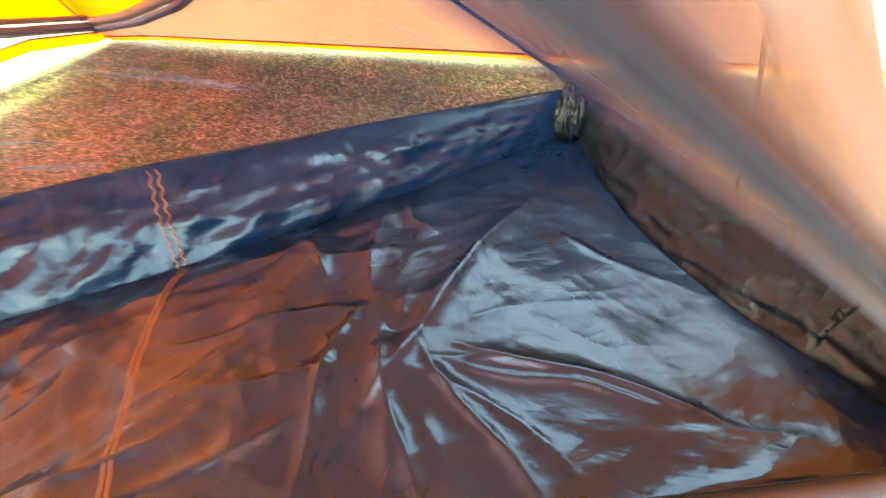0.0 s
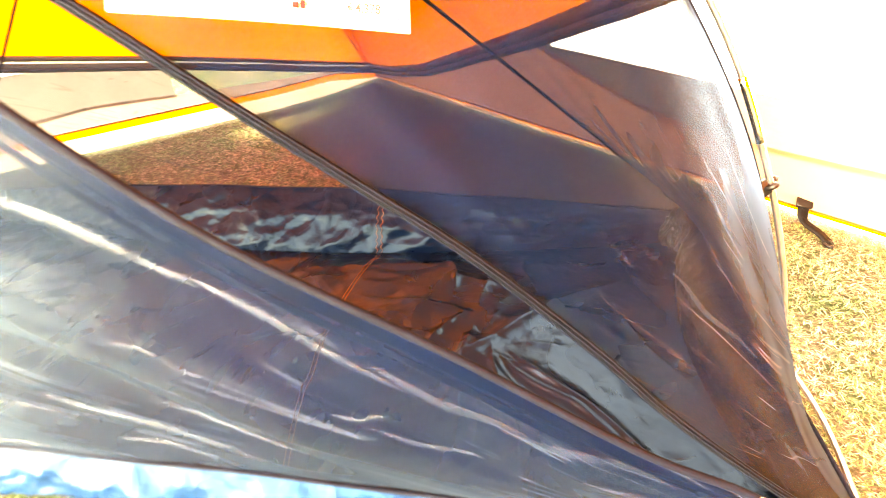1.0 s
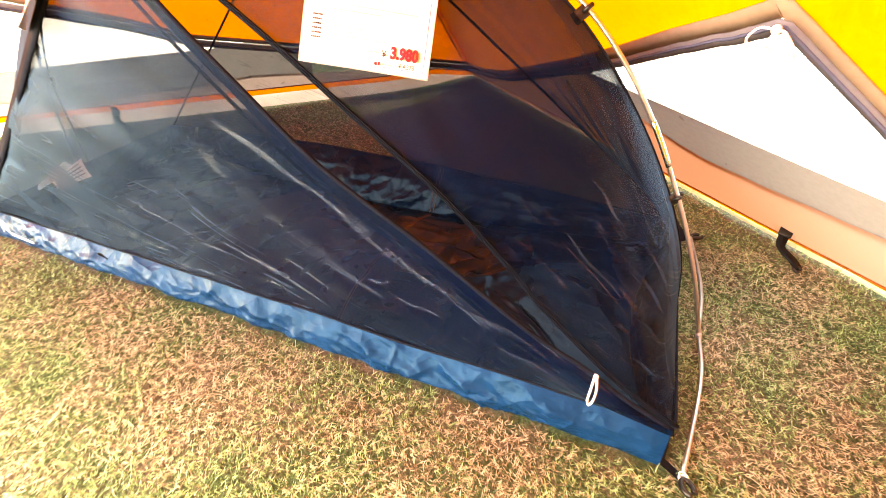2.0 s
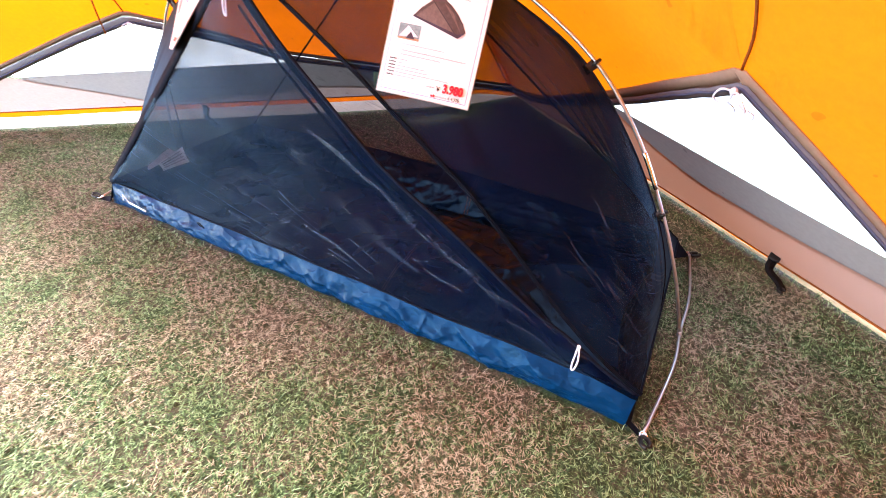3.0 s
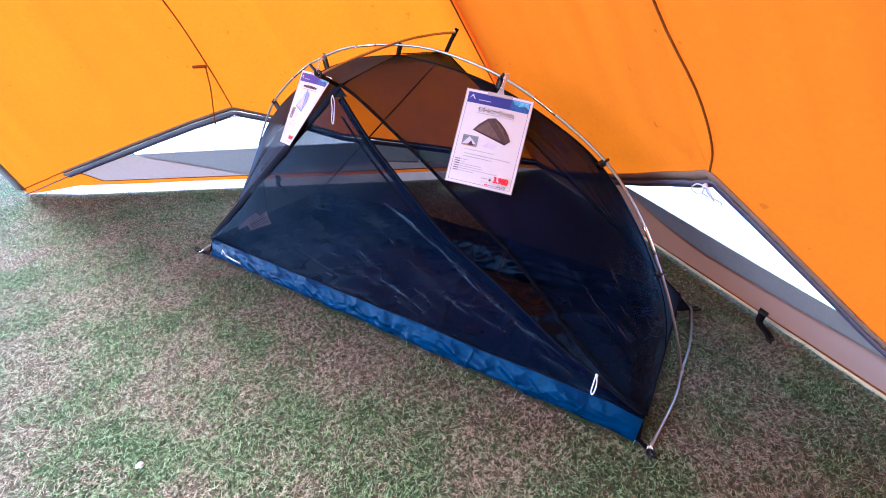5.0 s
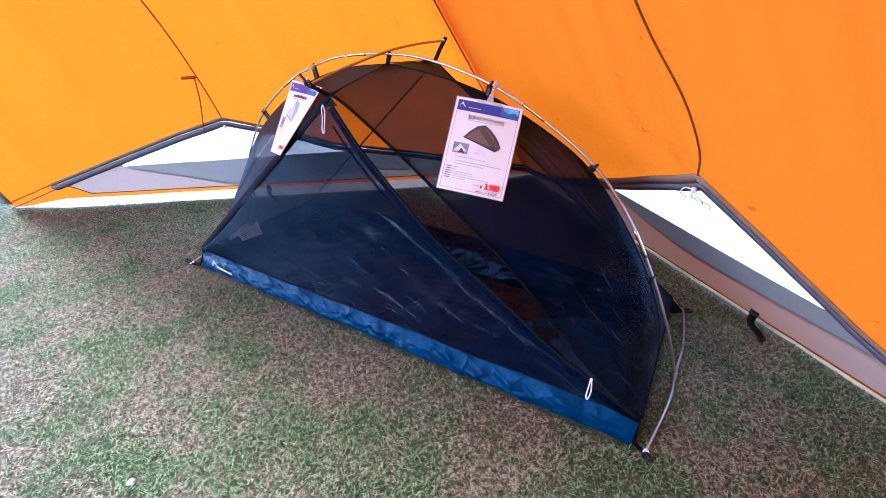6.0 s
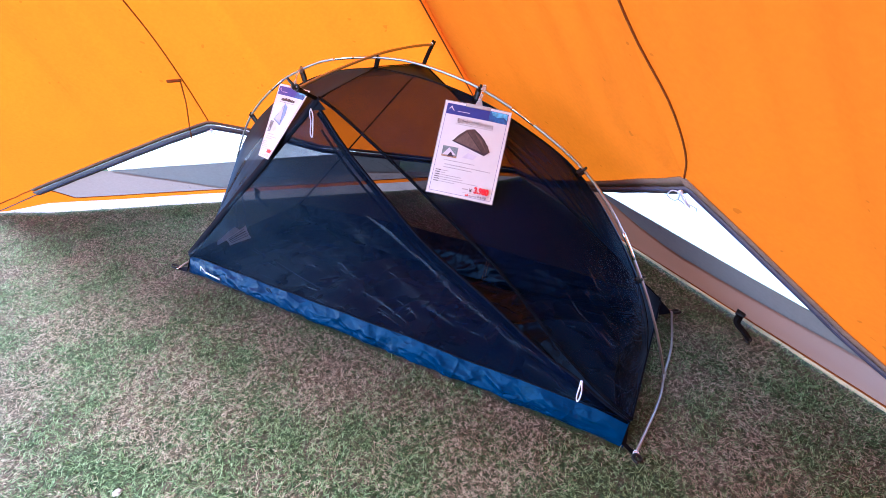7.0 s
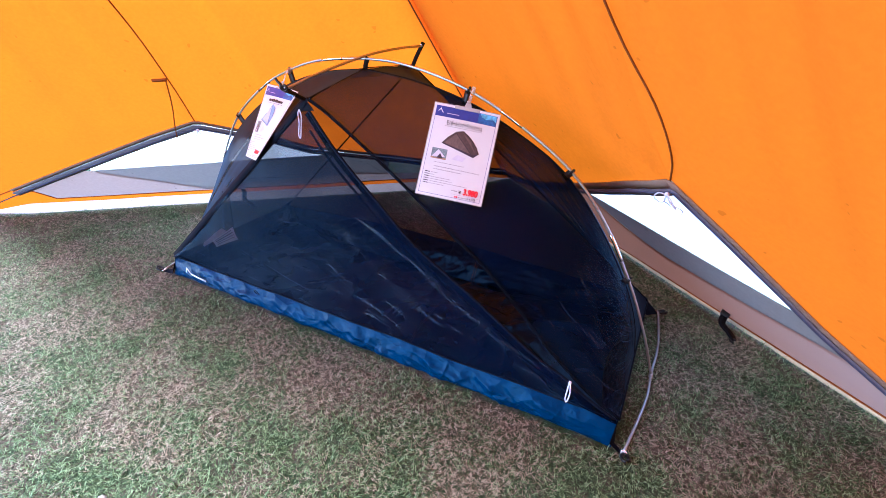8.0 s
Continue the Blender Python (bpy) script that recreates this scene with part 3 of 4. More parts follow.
part("tie_cord", bow_cord(wall_place("west", 2.03, 0.645, 0.025), wall_facing("west"), 0.6, 1), WHITE_CORD, shelter, "white tied cord")
part("tie_cord", bow_cord(wall_place("east", 2.122, 0.752, 0.025), wall_facing("east"), 0.72, 2), WHITE_CORD, shelter, "white tied cord")

# hanging tie strap with its toggle on the west wall
strap = smooth_line([wall_place("west", 2.055, 0.905, 0.012), wall_place("west", 2.08, 0.80, 0.03), wall_place("west", 2.12, 0.69, 0.035), wall_place("west", 2.157, 0.585, 0.03)], 20)
part("tie_strap", ribbon(strap, 0.0055, wall_facing("west"), 0.003), SEAM, shelter, "dark brown tie cord")
knob = [wall_place("west", 2.05, 0.908, 0.012), wall_place("west", 2.11, 0.908, 0.016)]
part("toggle", tube(smooth_line(knob, 6), 0.007, 8), SEAM, shelter, "brown wooden toggle")


def ground_strap(top, foot, name="ground_strap"):
    """Black webbing from the hem to a peg in the grass, with a ladder buckle."""
    top, foot = Vector(top), Vector(foot)
    flat = Vector((foot.x - top.x, foot.y - top.y, 0)).normalized()
    face = Vector((-flat.y, flat.x, 0)) * 0.3 + Vector((0, 0, 1)) + flat * 0.4
    across = Vector((0.95, 0.3, 0))
    run = smooth_line([top, top.lerp(foot, 0.3) - across * 0.006 + Vector((0, 0, 0.008)), top.lerp(foot, 0.55) - across * 0.022, top.lerp(foot, 0.8) + across * 0.006, foot + across * 0.022], 18)
    web = part(name, ribbon(run, 0.030, face, 0.003), WEB, shelter, "black ground strap")
    m = look(run[5], run[7]).to_3x3().to_4x4()
    m.translation = run[5] + Vector((0, 0, 0.004))
    part("buckle", block((0.036, 0.010, 0.030), m, 0.25), BLACK, web)
    tip = [foot + across * 0.014 + Vector((0.010 * math.cos(a), 0.014 * math.sin(a), 0.004)) for a in (2 * math.pi * k / 16 for k in range(14))]
    part("peg_loop", tube(tip, 0.004, 6), BLACK, web)
    return web


ground_strap((2.50, 0.93, 0.10), (2.53, 0.79, 0.012))
ground_strap(wall_place("west", 1.98, 0.10), Vector((-0.26, 0.80, 0.012)))
# clear loop hook on the back hem
part("hem_hook", block((0.10, 0.03, 0.035), pose(1.33, 2.0, 0.045, 0, 0, -40), 0.3), CLEAR_PLASTIC, shelter, "clear plastic hem hook")
settle(shelter)


# ---- mesh inner tent ----
tent = thing("mesh_tent", (1.1, 0.4, 0.0), "small navy mesh inner tent with blue bathtub floor, door half unzipped", "tent")

FL, FR, BL, BR = Vector((0.07, 0.020, 0)), Vector((2.195, 0.022, 0)), Vector((0.07, 0.80, 0)), Vector((2.195, 0.79, 0))
RIM = 0.095
A = Vector((0.975, 0.146, 0.915))
K = Vector((1.06, 0.72, 0.985))
T = Vector((1.045, 0.40, 1.0))
POLE = [(2.268, 0.405, 0.022), (2.235, 0.402, 0.12), (2.195, 0.40, 0.225), (2.122, 0.40, 0.380), (2.006, 0.40, 0.577), (1.868, 0.40, 0.735), (1.683, 0.40, 0.860), (1.486, 0.40, 0.958), (1.257, 0.40, 1.020), (1.066, 0.40, 1.036),
        (0.823, 0.40, 1.017), (0.651, 0.40, 0.968), (0.488, 0.40, 0.893), (0.289, 0.40, 0.746), (0.143, 0.40, 0.554), (0.070, 0.40, 0.410), (0.025, 0.40, 0.25), (-0.005, 0.40, 0.12), (-0.02, 0.40, 0.022)]
pole_line = along(POLE)
NET_EAST = along([(2.195, 0.40, 0.10), (2.165, 0.40, 0.24), (2.100, 0.395, 0.392), (1.990, 0.392, 0.566), (1.850, 0.39, 0.728), (1.690, 0.39, 0.830), (1.484, 0.39, 0.922), (1.263, 0.395, 0.975), T])
NET_WEST = along([(0.07, 0.40, 0.10), (0.085, 0.40, 0.24), (0.105, 0.40, 0.40), (0.175, 0.40, 0.55), (0.30, 0.40, 0.70), (0.48, 0.40, 0.83), (0.66, 0.40, 0.92), (0.85, 0.40, 0.975), T])


def drawn(p, amount):
    """How far a place along a floor side lies from its ends: 0 at the corners."""
    return amount * math.sin(math.pi * min(max((p.x - 0.07) / 2.125, 0), 1))


def rim(p):
    """The top edge of the bathtub wall over a place on the floor's outline."""
    if p.y > 0.75:
        return Vector((p.x, p.y + 0.004, RIM + drawn(p, 0.042) + 0.006 * noise.noise(Vector((p.x * 4, p.y * 4, 1)))))
    y = p.y + (0.028 if p.y < 0.2 else 0.0)
    return Vector((p.x, y, RIM + 0.008 * noise.noise(Vector((p.x * 4, p.y * 4, 1)))))


def foot_of(p):
    """Where the bathtub wall stands on the ground: drawn in at the back and at both ends."""
    across = math.sin(math.pi * min(max((p.y - 0.02) / 0.78, 0), 1))
    if p.y > 0.75:
        return Vector((p.x, p.y - drawn(p, 0.12), 0))
    if p.x > 2.1 and 0.05 < p.y:
        return Vector((p.x - 0.085 * across, p.y, 0))
    if p.x < 0.2 and 0.05 < p.y:
        return Vector((p.x + 0.06 * across, p.y, 0))
    return Vector(p)


def on_front(x, z):
    """The front face's depth at a height."""
    return 0.049 + (A.y - 0.049) * max(0, (z - RIM) / (A.z - RIM))


DOOR_SEAM = [(2.195, RIM), (2.125, 0.128), (2.05, 0.175), (1.92, 0.276), (1.83, 0.360), (1.705, 0.464), (1.60, 0.535), (1.495, 0.605), (1.365, 0.693), (1.20, 0.795), (1.06, 0.876), (A.x, A.z)]
door_seam = along([(x, on_front(x, z), z) for x, z in DOOR_SEAM])


def net_panel(corner, peak, arch, name, label):
    """Netting between the seam from a floor corner to a side peak and the arch pole."""
    mid_out = 1 if corner.y < 0.4 else -1

    def f(s, v):
        seam = door_seam(s) if corner is FR else rim(corner).lerp(peak, s)
        end = arch(s)
        eased = 1 - (1 - v) ** 1.5
        q = Vector((seam.x + (end.x - seam.x) * eased, seam.y + (end.y - seam.y) * v, seam.z + (end.z - seam.z) * eased))
        fan = math.atan2(v + 0.02, s + 0.05)
        pull = noise.noise(Vector((fan * 9, s * 1.2, corner.x + corner.y * 3))) * (1 - s) * min(1.0, 5 * s + 0.1)
        ends = 4 * v * (1 - v)
        q += Vector((0, mid_out * 0.012, 0)) * ends
        q += Vector((0.25, -0.9 * mid_out, 0.2)) * (0.010 * pull * min(1, 5 * v) * min(1.0, 4 * (1 - v)) + 0.004 * noise.noise(q * 6) * ends)
        return q
    part(name, sheet(f, 110, 56), MESH, tent, label)
    return f


east_front = net_panel(FR, A, NET_EAST, "net_panel", "navy insect netting")
net_panel(FL, A, NET_WEST, "net_panel", "navy insect netting")
net_panel(BR, K, NET_EAST, "net_panel", "navy insect netting")
net_panel(BL, K, NET_WEST, "net_panel", "navy insect netting")


FREE = [(A.x + 0.008, A.z - 0.03), (1.114, 0.755), (1.289, 0.614), (1.458, 0.487), (1.684, 0.364), (1.897, 0.238), (2.014, 0.186), (2.10, 0.135), (2.185, RIM)]
free_line = along([(x, on_front(x, z) - 0.012 * math.sin(math.pi * k / (len(FREE) - 1)), z) for k, (x, z) in enumerate(FREE)])


def door(s, v):
    """From the bottom edge up to the seam and the slack free edge."""
    x = FL.x + (FR.x - FL.x) * s
    if x < A.x:
        t = (x - FL.x) / (A.x - FL.x)
        top = rim(FL).lerp(A, t)
    else:
        lo, hi = 0.0, 1.0
        for _ in range(18):
            m = (lo + hi) / 2
            lo, hi = (m, hi) if free_line(m).x < x else (lo, m)
        top = free_line((lo + hi) / 2)
    base = rim(Vector((x, FL.y, 0)))
    q = base.lerp(Vector((x, top.y, max(top.z, base.z + 0.001))), v)
    ends = 4 * v * (1 - v)
    streak = noise.noise(Vector(((x - 2.2) * 0.5 + (q.z - 0.1) * 1.1, (q.z * 9 + (x - 2.2) * 5.0), 3)))
    q.y += -0.018 * ends - 0.011 * streak * min(1, 4 * v) - 0.006 * noise.noise(q * 5)
    return q


part("door_panel", sheet(door, 150, 30), MESH, tent, "navy netting door, partly unzipped and sagging")


def fold_strip(points, width):
    """A narrow strip of doubled netting, tapered at both ends."""
    bm = bmesh.new()
    pairs = []
    for i, p in enumerate(points):
        d = (points[min(i + 1, len(points) - 1)] - points[max(i - 1, 0)]).normalized()
        side = d.cross(Vector((0.15, -1.0, 0.25))).normalized() * (0.0004 + 0.5 * width * math.sin(math.pi * i / (len(points) - 1)) ** 0.8)
        lift = Vector((0.0006, -0.004, 0.001))
        pairs.append((bm.verts.new(p - side + lift * 0.6), bm.verts.new(p + lift), bm.verts.new(p + side + lift * 0.6)))
    for a, b in zip(pairs, pairs[1:]):
        bm.faces.new((a[0], a[1], b[1], b[0]))
        bm.faces.new((a[1], a[2], b[2], b[1]))
    return bm


def on_door(x, z):
    """The place on the sagging door at x along it and z up."""
    s = (x - FL.x) / (FR.x - FL.x)
    low, high = door(s, 0.0), door(s, 1.0)
    return door(s, min(max((z - low.z) / max(high.z - low.z, 0.01), 0.0), 1.0))


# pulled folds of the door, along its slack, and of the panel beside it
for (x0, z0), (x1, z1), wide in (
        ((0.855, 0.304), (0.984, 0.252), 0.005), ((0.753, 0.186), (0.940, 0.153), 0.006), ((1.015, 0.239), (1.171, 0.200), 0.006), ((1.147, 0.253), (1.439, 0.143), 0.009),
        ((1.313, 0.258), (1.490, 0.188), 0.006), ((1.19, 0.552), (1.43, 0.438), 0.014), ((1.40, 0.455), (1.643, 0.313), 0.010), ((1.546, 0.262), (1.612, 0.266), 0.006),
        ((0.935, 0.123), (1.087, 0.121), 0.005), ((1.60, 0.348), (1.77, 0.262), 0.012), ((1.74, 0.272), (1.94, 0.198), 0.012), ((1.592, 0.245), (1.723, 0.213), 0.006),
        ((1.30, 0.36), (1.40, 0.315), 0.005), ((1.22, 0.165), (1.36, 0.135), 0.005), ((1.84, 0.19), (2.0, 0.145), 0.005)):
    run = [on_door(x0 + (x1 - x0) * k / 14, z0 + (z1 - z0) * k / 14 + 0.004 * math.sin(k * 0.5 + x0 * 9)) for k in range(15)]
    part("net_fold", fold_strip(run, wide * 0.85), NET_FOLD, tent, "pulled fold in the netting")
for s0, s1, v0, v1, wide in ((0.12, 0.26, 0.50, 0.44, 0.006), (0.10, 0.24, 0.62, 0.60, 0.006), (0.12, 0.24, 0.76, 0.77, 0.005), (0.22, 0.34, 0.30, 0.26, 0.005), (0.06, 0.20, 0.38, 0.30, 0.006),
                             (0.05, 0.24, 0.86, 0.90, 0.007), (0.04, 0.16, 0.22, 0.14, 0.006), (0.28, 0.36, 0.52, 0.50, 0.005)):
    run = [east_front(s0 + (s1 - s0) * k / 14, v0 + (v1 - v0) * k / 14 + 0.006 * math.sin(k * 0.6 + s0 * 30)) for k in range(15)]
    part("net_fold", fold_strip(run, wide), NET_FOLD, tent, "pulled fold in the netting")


def back(s, v):
    x = BL.x + (BR.x - BL.x) * s
    t = (x - BL.x) / (K.x - BL.x) if x < K.x else (BR.x - x) / (BR.x - K.x)
    top = rim(BL if x < K.x else BR).lerp(K, t)
    base = rim(Vector((x, BL.y, 0)))
    q = base.lerp(Vector((x, top.y, top.z)), v)
    q.y += 0.012 * 4 * v * (1 - v) - 0.006 * noise.noise(q * 4)
    return q


part("net_panel", sheet(back, 80, 24), MESH, tent, "navy insect netting")

# binding tapes
EYE_SIDE = (0.15, -1.0, 0.3)
seam_line = lambda a, b, n=30, lift=0.004, sag=0.0: [a.lerp(b, k / n) + Vector((0, -lift, -sag * math.sin(math.pi * k / n))) for k in range(n + 1)]
part("binding", ribbon(seam_line(rim(FL), A), 0.032, (-0.25, -1.0, 0.25), 0.004), TAPE, tent, "dark blue zip flap")
part("binding", ribbon([door_seam(k / 60) + Vector((0.004, -0.003, 0.009)) for k in range(61)], 0.010, EYE_SIDE, 0.0025), TAPE_NET, tent, "dark blue zip edge")
for off in (-0.004, 0.0, 0.004):
    part("stitch_line", tube([door_seam(k / 60) + Vector((0.004 + 0.5 * off, -0.0052, 0.009 + off)) for k in range(61)], 0.0007, 5), TAPE, tent, "dark stitched ridge")
part("zip", tube([free_line(k / 60) + Vector((0, -0.003, 0)) for k in range(61)], 0.005, 8), TAPE, tent, "dark zip coil along the open door")
part("binding", ribbon([free_line(k / 60) + Vector((-0.008, 0.0, -0.012)) for k in range(61)], 0.024, EYE_SIDE, 0.002), TAPE_NET, tent, "dark door edge tape")
inner = [free_line(k / 40) + Vector((-0.035, 0.006, -0.05 * (1 - 0.6 * k / 40))) for k in range(1, 31)]
part("binding", ribbon(inner, 0.008, EYE_SIDE, 0.002), TAPE_NET, tent, "narrow inner door tape")
part("binding", ribbon(seam_line(rim(BL), K, lift=-0.004), 0.007, (0, -1, 0), 0.002), TAPE, tent, "dark seam tape")
part("binding", ribbon(seam_line(rim(BR), K, lift=-0.004), 0.007, (0, -1, 0), 0.002), TAPE, tent, "dark seam tape")
for arch in (NET_EAST, NET_WEST):
    part("binding", tube([arch(k / 60) for k in range(61)], 0.0028, 6), TAPE, tent, "dark seam tape")
for a, b in ((A, T), (K, T)):
    part("binding", ribbon([a.lerp(b, k / 10) + Vector((0, 0, 0.004)) for k in range(11)], 0.008, (0.1, -0.2, 1), 0.002), TAPE, tent, "dark seam tape")


# reinforcing patches at the peaks
def patch(peak, a, b):
    bm = bmesh.new()
    vs = [bm.verts.new(p) for p in (peak + Vector((0, -0.006, 0.006)), a, b)]
    bm.faces.new(vs)
    bmesh.ops.subdivide_edges(bm, edges=bm.edges, cuts=3, use_grid_fill=True)
    return bm


part("reinforcement", patch(A, A.lerp(rim(FL), 0.05) + Vector((0, -0.01, 0)), A.lerp(rim(FR), 0.035) + Vector((0, -0.01, 0))), TAPE, tent, "dark peak patch")
part("reinforcement", patch(K, K.lerp(NET_WEST(0.9), 0.3), K.lerp(NET_EAST(0.9), 0.3)), TAPE, tent, "dark peak patch")


# floor and bathtub walls
folds = random.Random(11)
CREASES = []
for k in range(13):
    turn = k / 13 * 2 * math.pi + folds.uniform(-0.1, 0.1)
    CREASES.append((1.68, 0.36, math.cos(turn), math.sin(turn), folds.uniform(0.02, 0.08), folds.uniform(0.10, 0.40), folds.uniform(0.002, 0.008), folds.uniform(0.005, 0.02)))
for k in range(7):
    turn = folds.uniform(1.65, 3.1)
    CREASES.append((2.12, 0.06, math.cos(turn), math.sin(turn), folds.uniform(0.05, 0.15), folds.uniform(0.25, 0.6), folds.uniform(0.0015, 0.004), folds.uniform(0.003, 0.009)))
for k in range(70):
    turn = folds.uniform(0, math.pi)
    CREASES.append((folds.uniform(0.1, 2.15), folds.uniform(0.05, 0.72), math.cos(turn), math.sin(turn), 0.0, folds.uniform(0.06, 0.30), folds.uniform(0.002, 0.008) * folds.choice((1, 1, -1)), folds.uniform(0.006, 0.025)))


def creased(x, y):
    total = 0.0
    for cx, cy, dx, dy, near, far, high, wide in CREASES:
        t = (x - cx) * dx + (y - cy) * dy
        if t < near or t > far:
            continue
        off = abs(-(x - cx) * dy + (y - cy) * dx + 0.02 * math.sin(t * 14 + cx * 9))
        if off < wide * 3:
            e = (t - near) / (far - near)
            total += high * math.exp(-off / wide) * min(1.0, 5 * e, 3 * (1 - e))
    return total


# folds that run across the floor: from, to, height, half width, steeper on one side
FLOOR_FOLDS = [((1.99, 0.60), (1.62, 0.29), 0.022, 0.016, 2.2), ((1.76, 0.35), (2.00, 0.16), 0.010, 0.007, -1.5), ((1.74, 0.33), (1.95, 0.19), 0.006, 0.005, 1.0),
               ((1.41, 0.49), (1.67, 0.445), 0.007, 0.006, 1.5), ((1.66, 0.45), (1.55, 0.24), 0.012, 0.012, -1.6), ((1.68, 0.40), (1.66, 0.16), 0.010, 0.010, 1.4),
               ((1.72, 0.36), (1.78, 0.12), 0.009, 0.009, -1.3), ((1.64, 0.52), (1.60, 0.66), 0.010, 0.012, 1.2), ((1.80, 0.56), (1.78, 0.68), 0.009, 0.012, -1.2),
               ((1.30, 0.30), (1.46, 0.18), 0.012, 0.016, 1.6), ((1.20, 0.52), (1.36, 0.56), 0.010, 0.012, 1.0), ((1.98, 0.50), (2.10, 0.30), 0.007, 0.008, 1.2)]


def long_folds(x, y):
    total = 0.0
    for (ax, ay), (bx, by), high, wide, lean in FLOOR_FOLDS:
        dx, dy = bx - ax, by - ay
        long = math.hypot(dx, dy)
        t = ((x - ax) * dx + (y - ay) * dy) / long ** 2
        if -0.05 < t < 1.05:
            off = ((x - ax) * dy - (y - ay) * dx) / long + 0.006 * math.sin(t * 7 + ax * 20)
            side = wide * (lean if (off > 0) == (lean > 0) else 1.0) if lean else wide
            total += high * math.exp(-abs(off) / abs(side)) * min(1.0, 4 * (t + 0.05), 4 * (1.05 - t))
    return total


def floor_sheet(s, v):
    a, b = Vector((FL.x, FL.y + 0.78 * v, 0)), Vector((FR.x, FL.y + 0.78 * v, 0))
    west, east = foot_of(a).x + 0.004, foot_of(b).x - 0.004
    x = west + (east - west) * s
    y = FL.y + 0.006 + (foot_of(Vector((x, BL.y, 0))).y - FL.y - 0.012) * v
    edge = min(1.0, 12 * min(s, 1 - s) + 0.05, 8 * min(v, 1 - v) + 0.05)
    big = noise.noise(Vector((x * 2.6, y * 2.6, 0.3)))
    taut = 1 - 0.6 * min(1.0, max(0.0, (x - 1.74) / 0.12)) * min(1.0, max(0.0, (y - 0.10) / 0.08))
    r = 0.010 * big * taut + creased(x, y) * taut
    r += long_folds(x, y)
    r += 0.042 * math.exp(-((x - 1.60) ** 2 + (y - 0.36) ** 2) / 0.125)
    # crumpled facets
    for scale, high in ((7.0, 0.016), (19.0, 0.0035)):
        at = Vector((x + 0.03 * noise.noise(Vector((x * 9, y * 9, 2))), y * 1.3, 0.5 / scale)) * scale
        r += high * taut * (noise.voronoi(at)[0][0] - 0.35)
    return Vector((x, y, 0.010 + edge * (max(r, -0.006) + 0.002 * noise.noise(Vector((x * 7, y * 7, 1))))))


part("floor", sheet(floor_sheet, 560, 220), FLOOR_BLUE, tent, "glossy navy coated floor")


def wall_creases(seed, long):
    rng = random.Random(int(seed * 7))
    out = []
    for _ in range(int(long * 75)):
        turn = rng.gauss(0.0, 0.55)
        out.append((rng.uniform(0, long), rng.uniform(0.01, 0.10), math.cos(turn), math.sin(turn), rng.uniform(0.02, 0.11), rng.uniform(0.0015, 0.006) * rng.choice((1, 1, -1)), rng.uniform(0.003, 0.010)))
    return sorted(out)


def bath(a, b, outward, seed):
    marks = wall_creases(seed, (b - a).length)
    loose = 1.0 if outward[1] < 0 else (1.2 if outward[1] > 0 else 0.9)

    def f(s, v):
        line = a.lerp(b, s)
        foot, top = foot_of(line), rim(line)
        q = foot.lerp(top, v ** 1.2) + Vector((0, 0, 0.002 * (1 - v)))
        if outward[1] < 0:
            # the lower half tucks under
            q.y += (0.016 * (1 - v) ** 2 - 0.014 * math.sin(math.pi * v ** 0.8)) * min(1.0, 8 * s, 8 * (1 - s))
        ends = min(1.0, 10 * s, 10 * (1 - s))
        body = 1 - abs(2 * v - 1) ** 3
        long = (b - a).length * s
        lines = 0.0
        for cx, ch, dx, dh, reach, high, wide in marks:
            if cx < long - 0.12:
                continue
            if cx > long + 0.12:
                break
            t = (long - cx) * dx + (v * 0.11 - ch) * dh
            if abs(t) < reach:
                off = abs(-(long - cx) * dh + (v * 0.11 - ch) * dx)
                if off < wide * 3:
                    lines += high * math.exp(-off / wide) * (1 - (t / reach) ** 2)
        if outward[1] >= 0:
            # slack folds that run along the wall
            lines += 0.008 * ridged((long * 2.0, v * 2.2 + 0.5 * math.sin(long * 5), seed + 8), 1.0) ** 2 + 0.005 * ridged((long * 4.5, v * 5.0, seed + 2), 1.0) ** 2
        bulge = 0.008 * math.sin(math.pi * v) + lines * body + loose * body * (
            0.010 * ridged((long * 3.5, v * 0.9 + long * 0.8, seed), 1.0) ** 3 + 0.006 * ridged((long * 9 + v * 2.5, v * 1.5, seed + 3), 1.0) ** 4
            + 0.005 * noise.noise(Vector((long * 17 + v * 4, v * 3, seed))))
        q.z += 0.004 * noise.noise(Vector((s * 9, 0, seed + 4))) * v
        return q + Vector(outward) * (bulge * ends * (1 if loose == 1.0 else -0.7)) + Vector((0, 0, 0.5 * bulge * ends if loose > 1 else 0))
    return f


for a, b, out, seed, n in ((FL, FR, (0, -1, 0), 1.0, 420), (BR, BL, (0, 1, 0), 5.0, 300), (FR, BR, (1, 0, 0), 9.0, 120), (BL, FL, (-1, 0, 0), 13.0, 100)):
    inside = out[1] >= 0
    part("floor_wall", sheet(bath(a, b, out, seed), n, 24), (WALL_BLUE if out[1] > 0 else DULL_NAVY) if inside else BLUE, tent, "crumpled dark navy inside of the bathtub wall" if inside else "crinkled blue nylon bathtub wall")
    part("piping", tube([rim(a.lerp(b, k / 60)) + Vector(out) * 0.003 for k in range(61)], 0.003, 6), TAPE, tent, "dark piping")
# sewn joint across the floor
for dx in (-0.004, 0.004):
    part("floor_seam", tube([floor_sheet((1.412 + dx + 0.0015 * math.sin(k * 0.4) - FL.x - 0.01) / 2.105, 0.02 + 0.96 * k / 60) + Vector((0, 0, 0.0004)) for k in range(61)], 0.0011, 5), SEAM_STITCH, tent, "brown stitched floor joint")

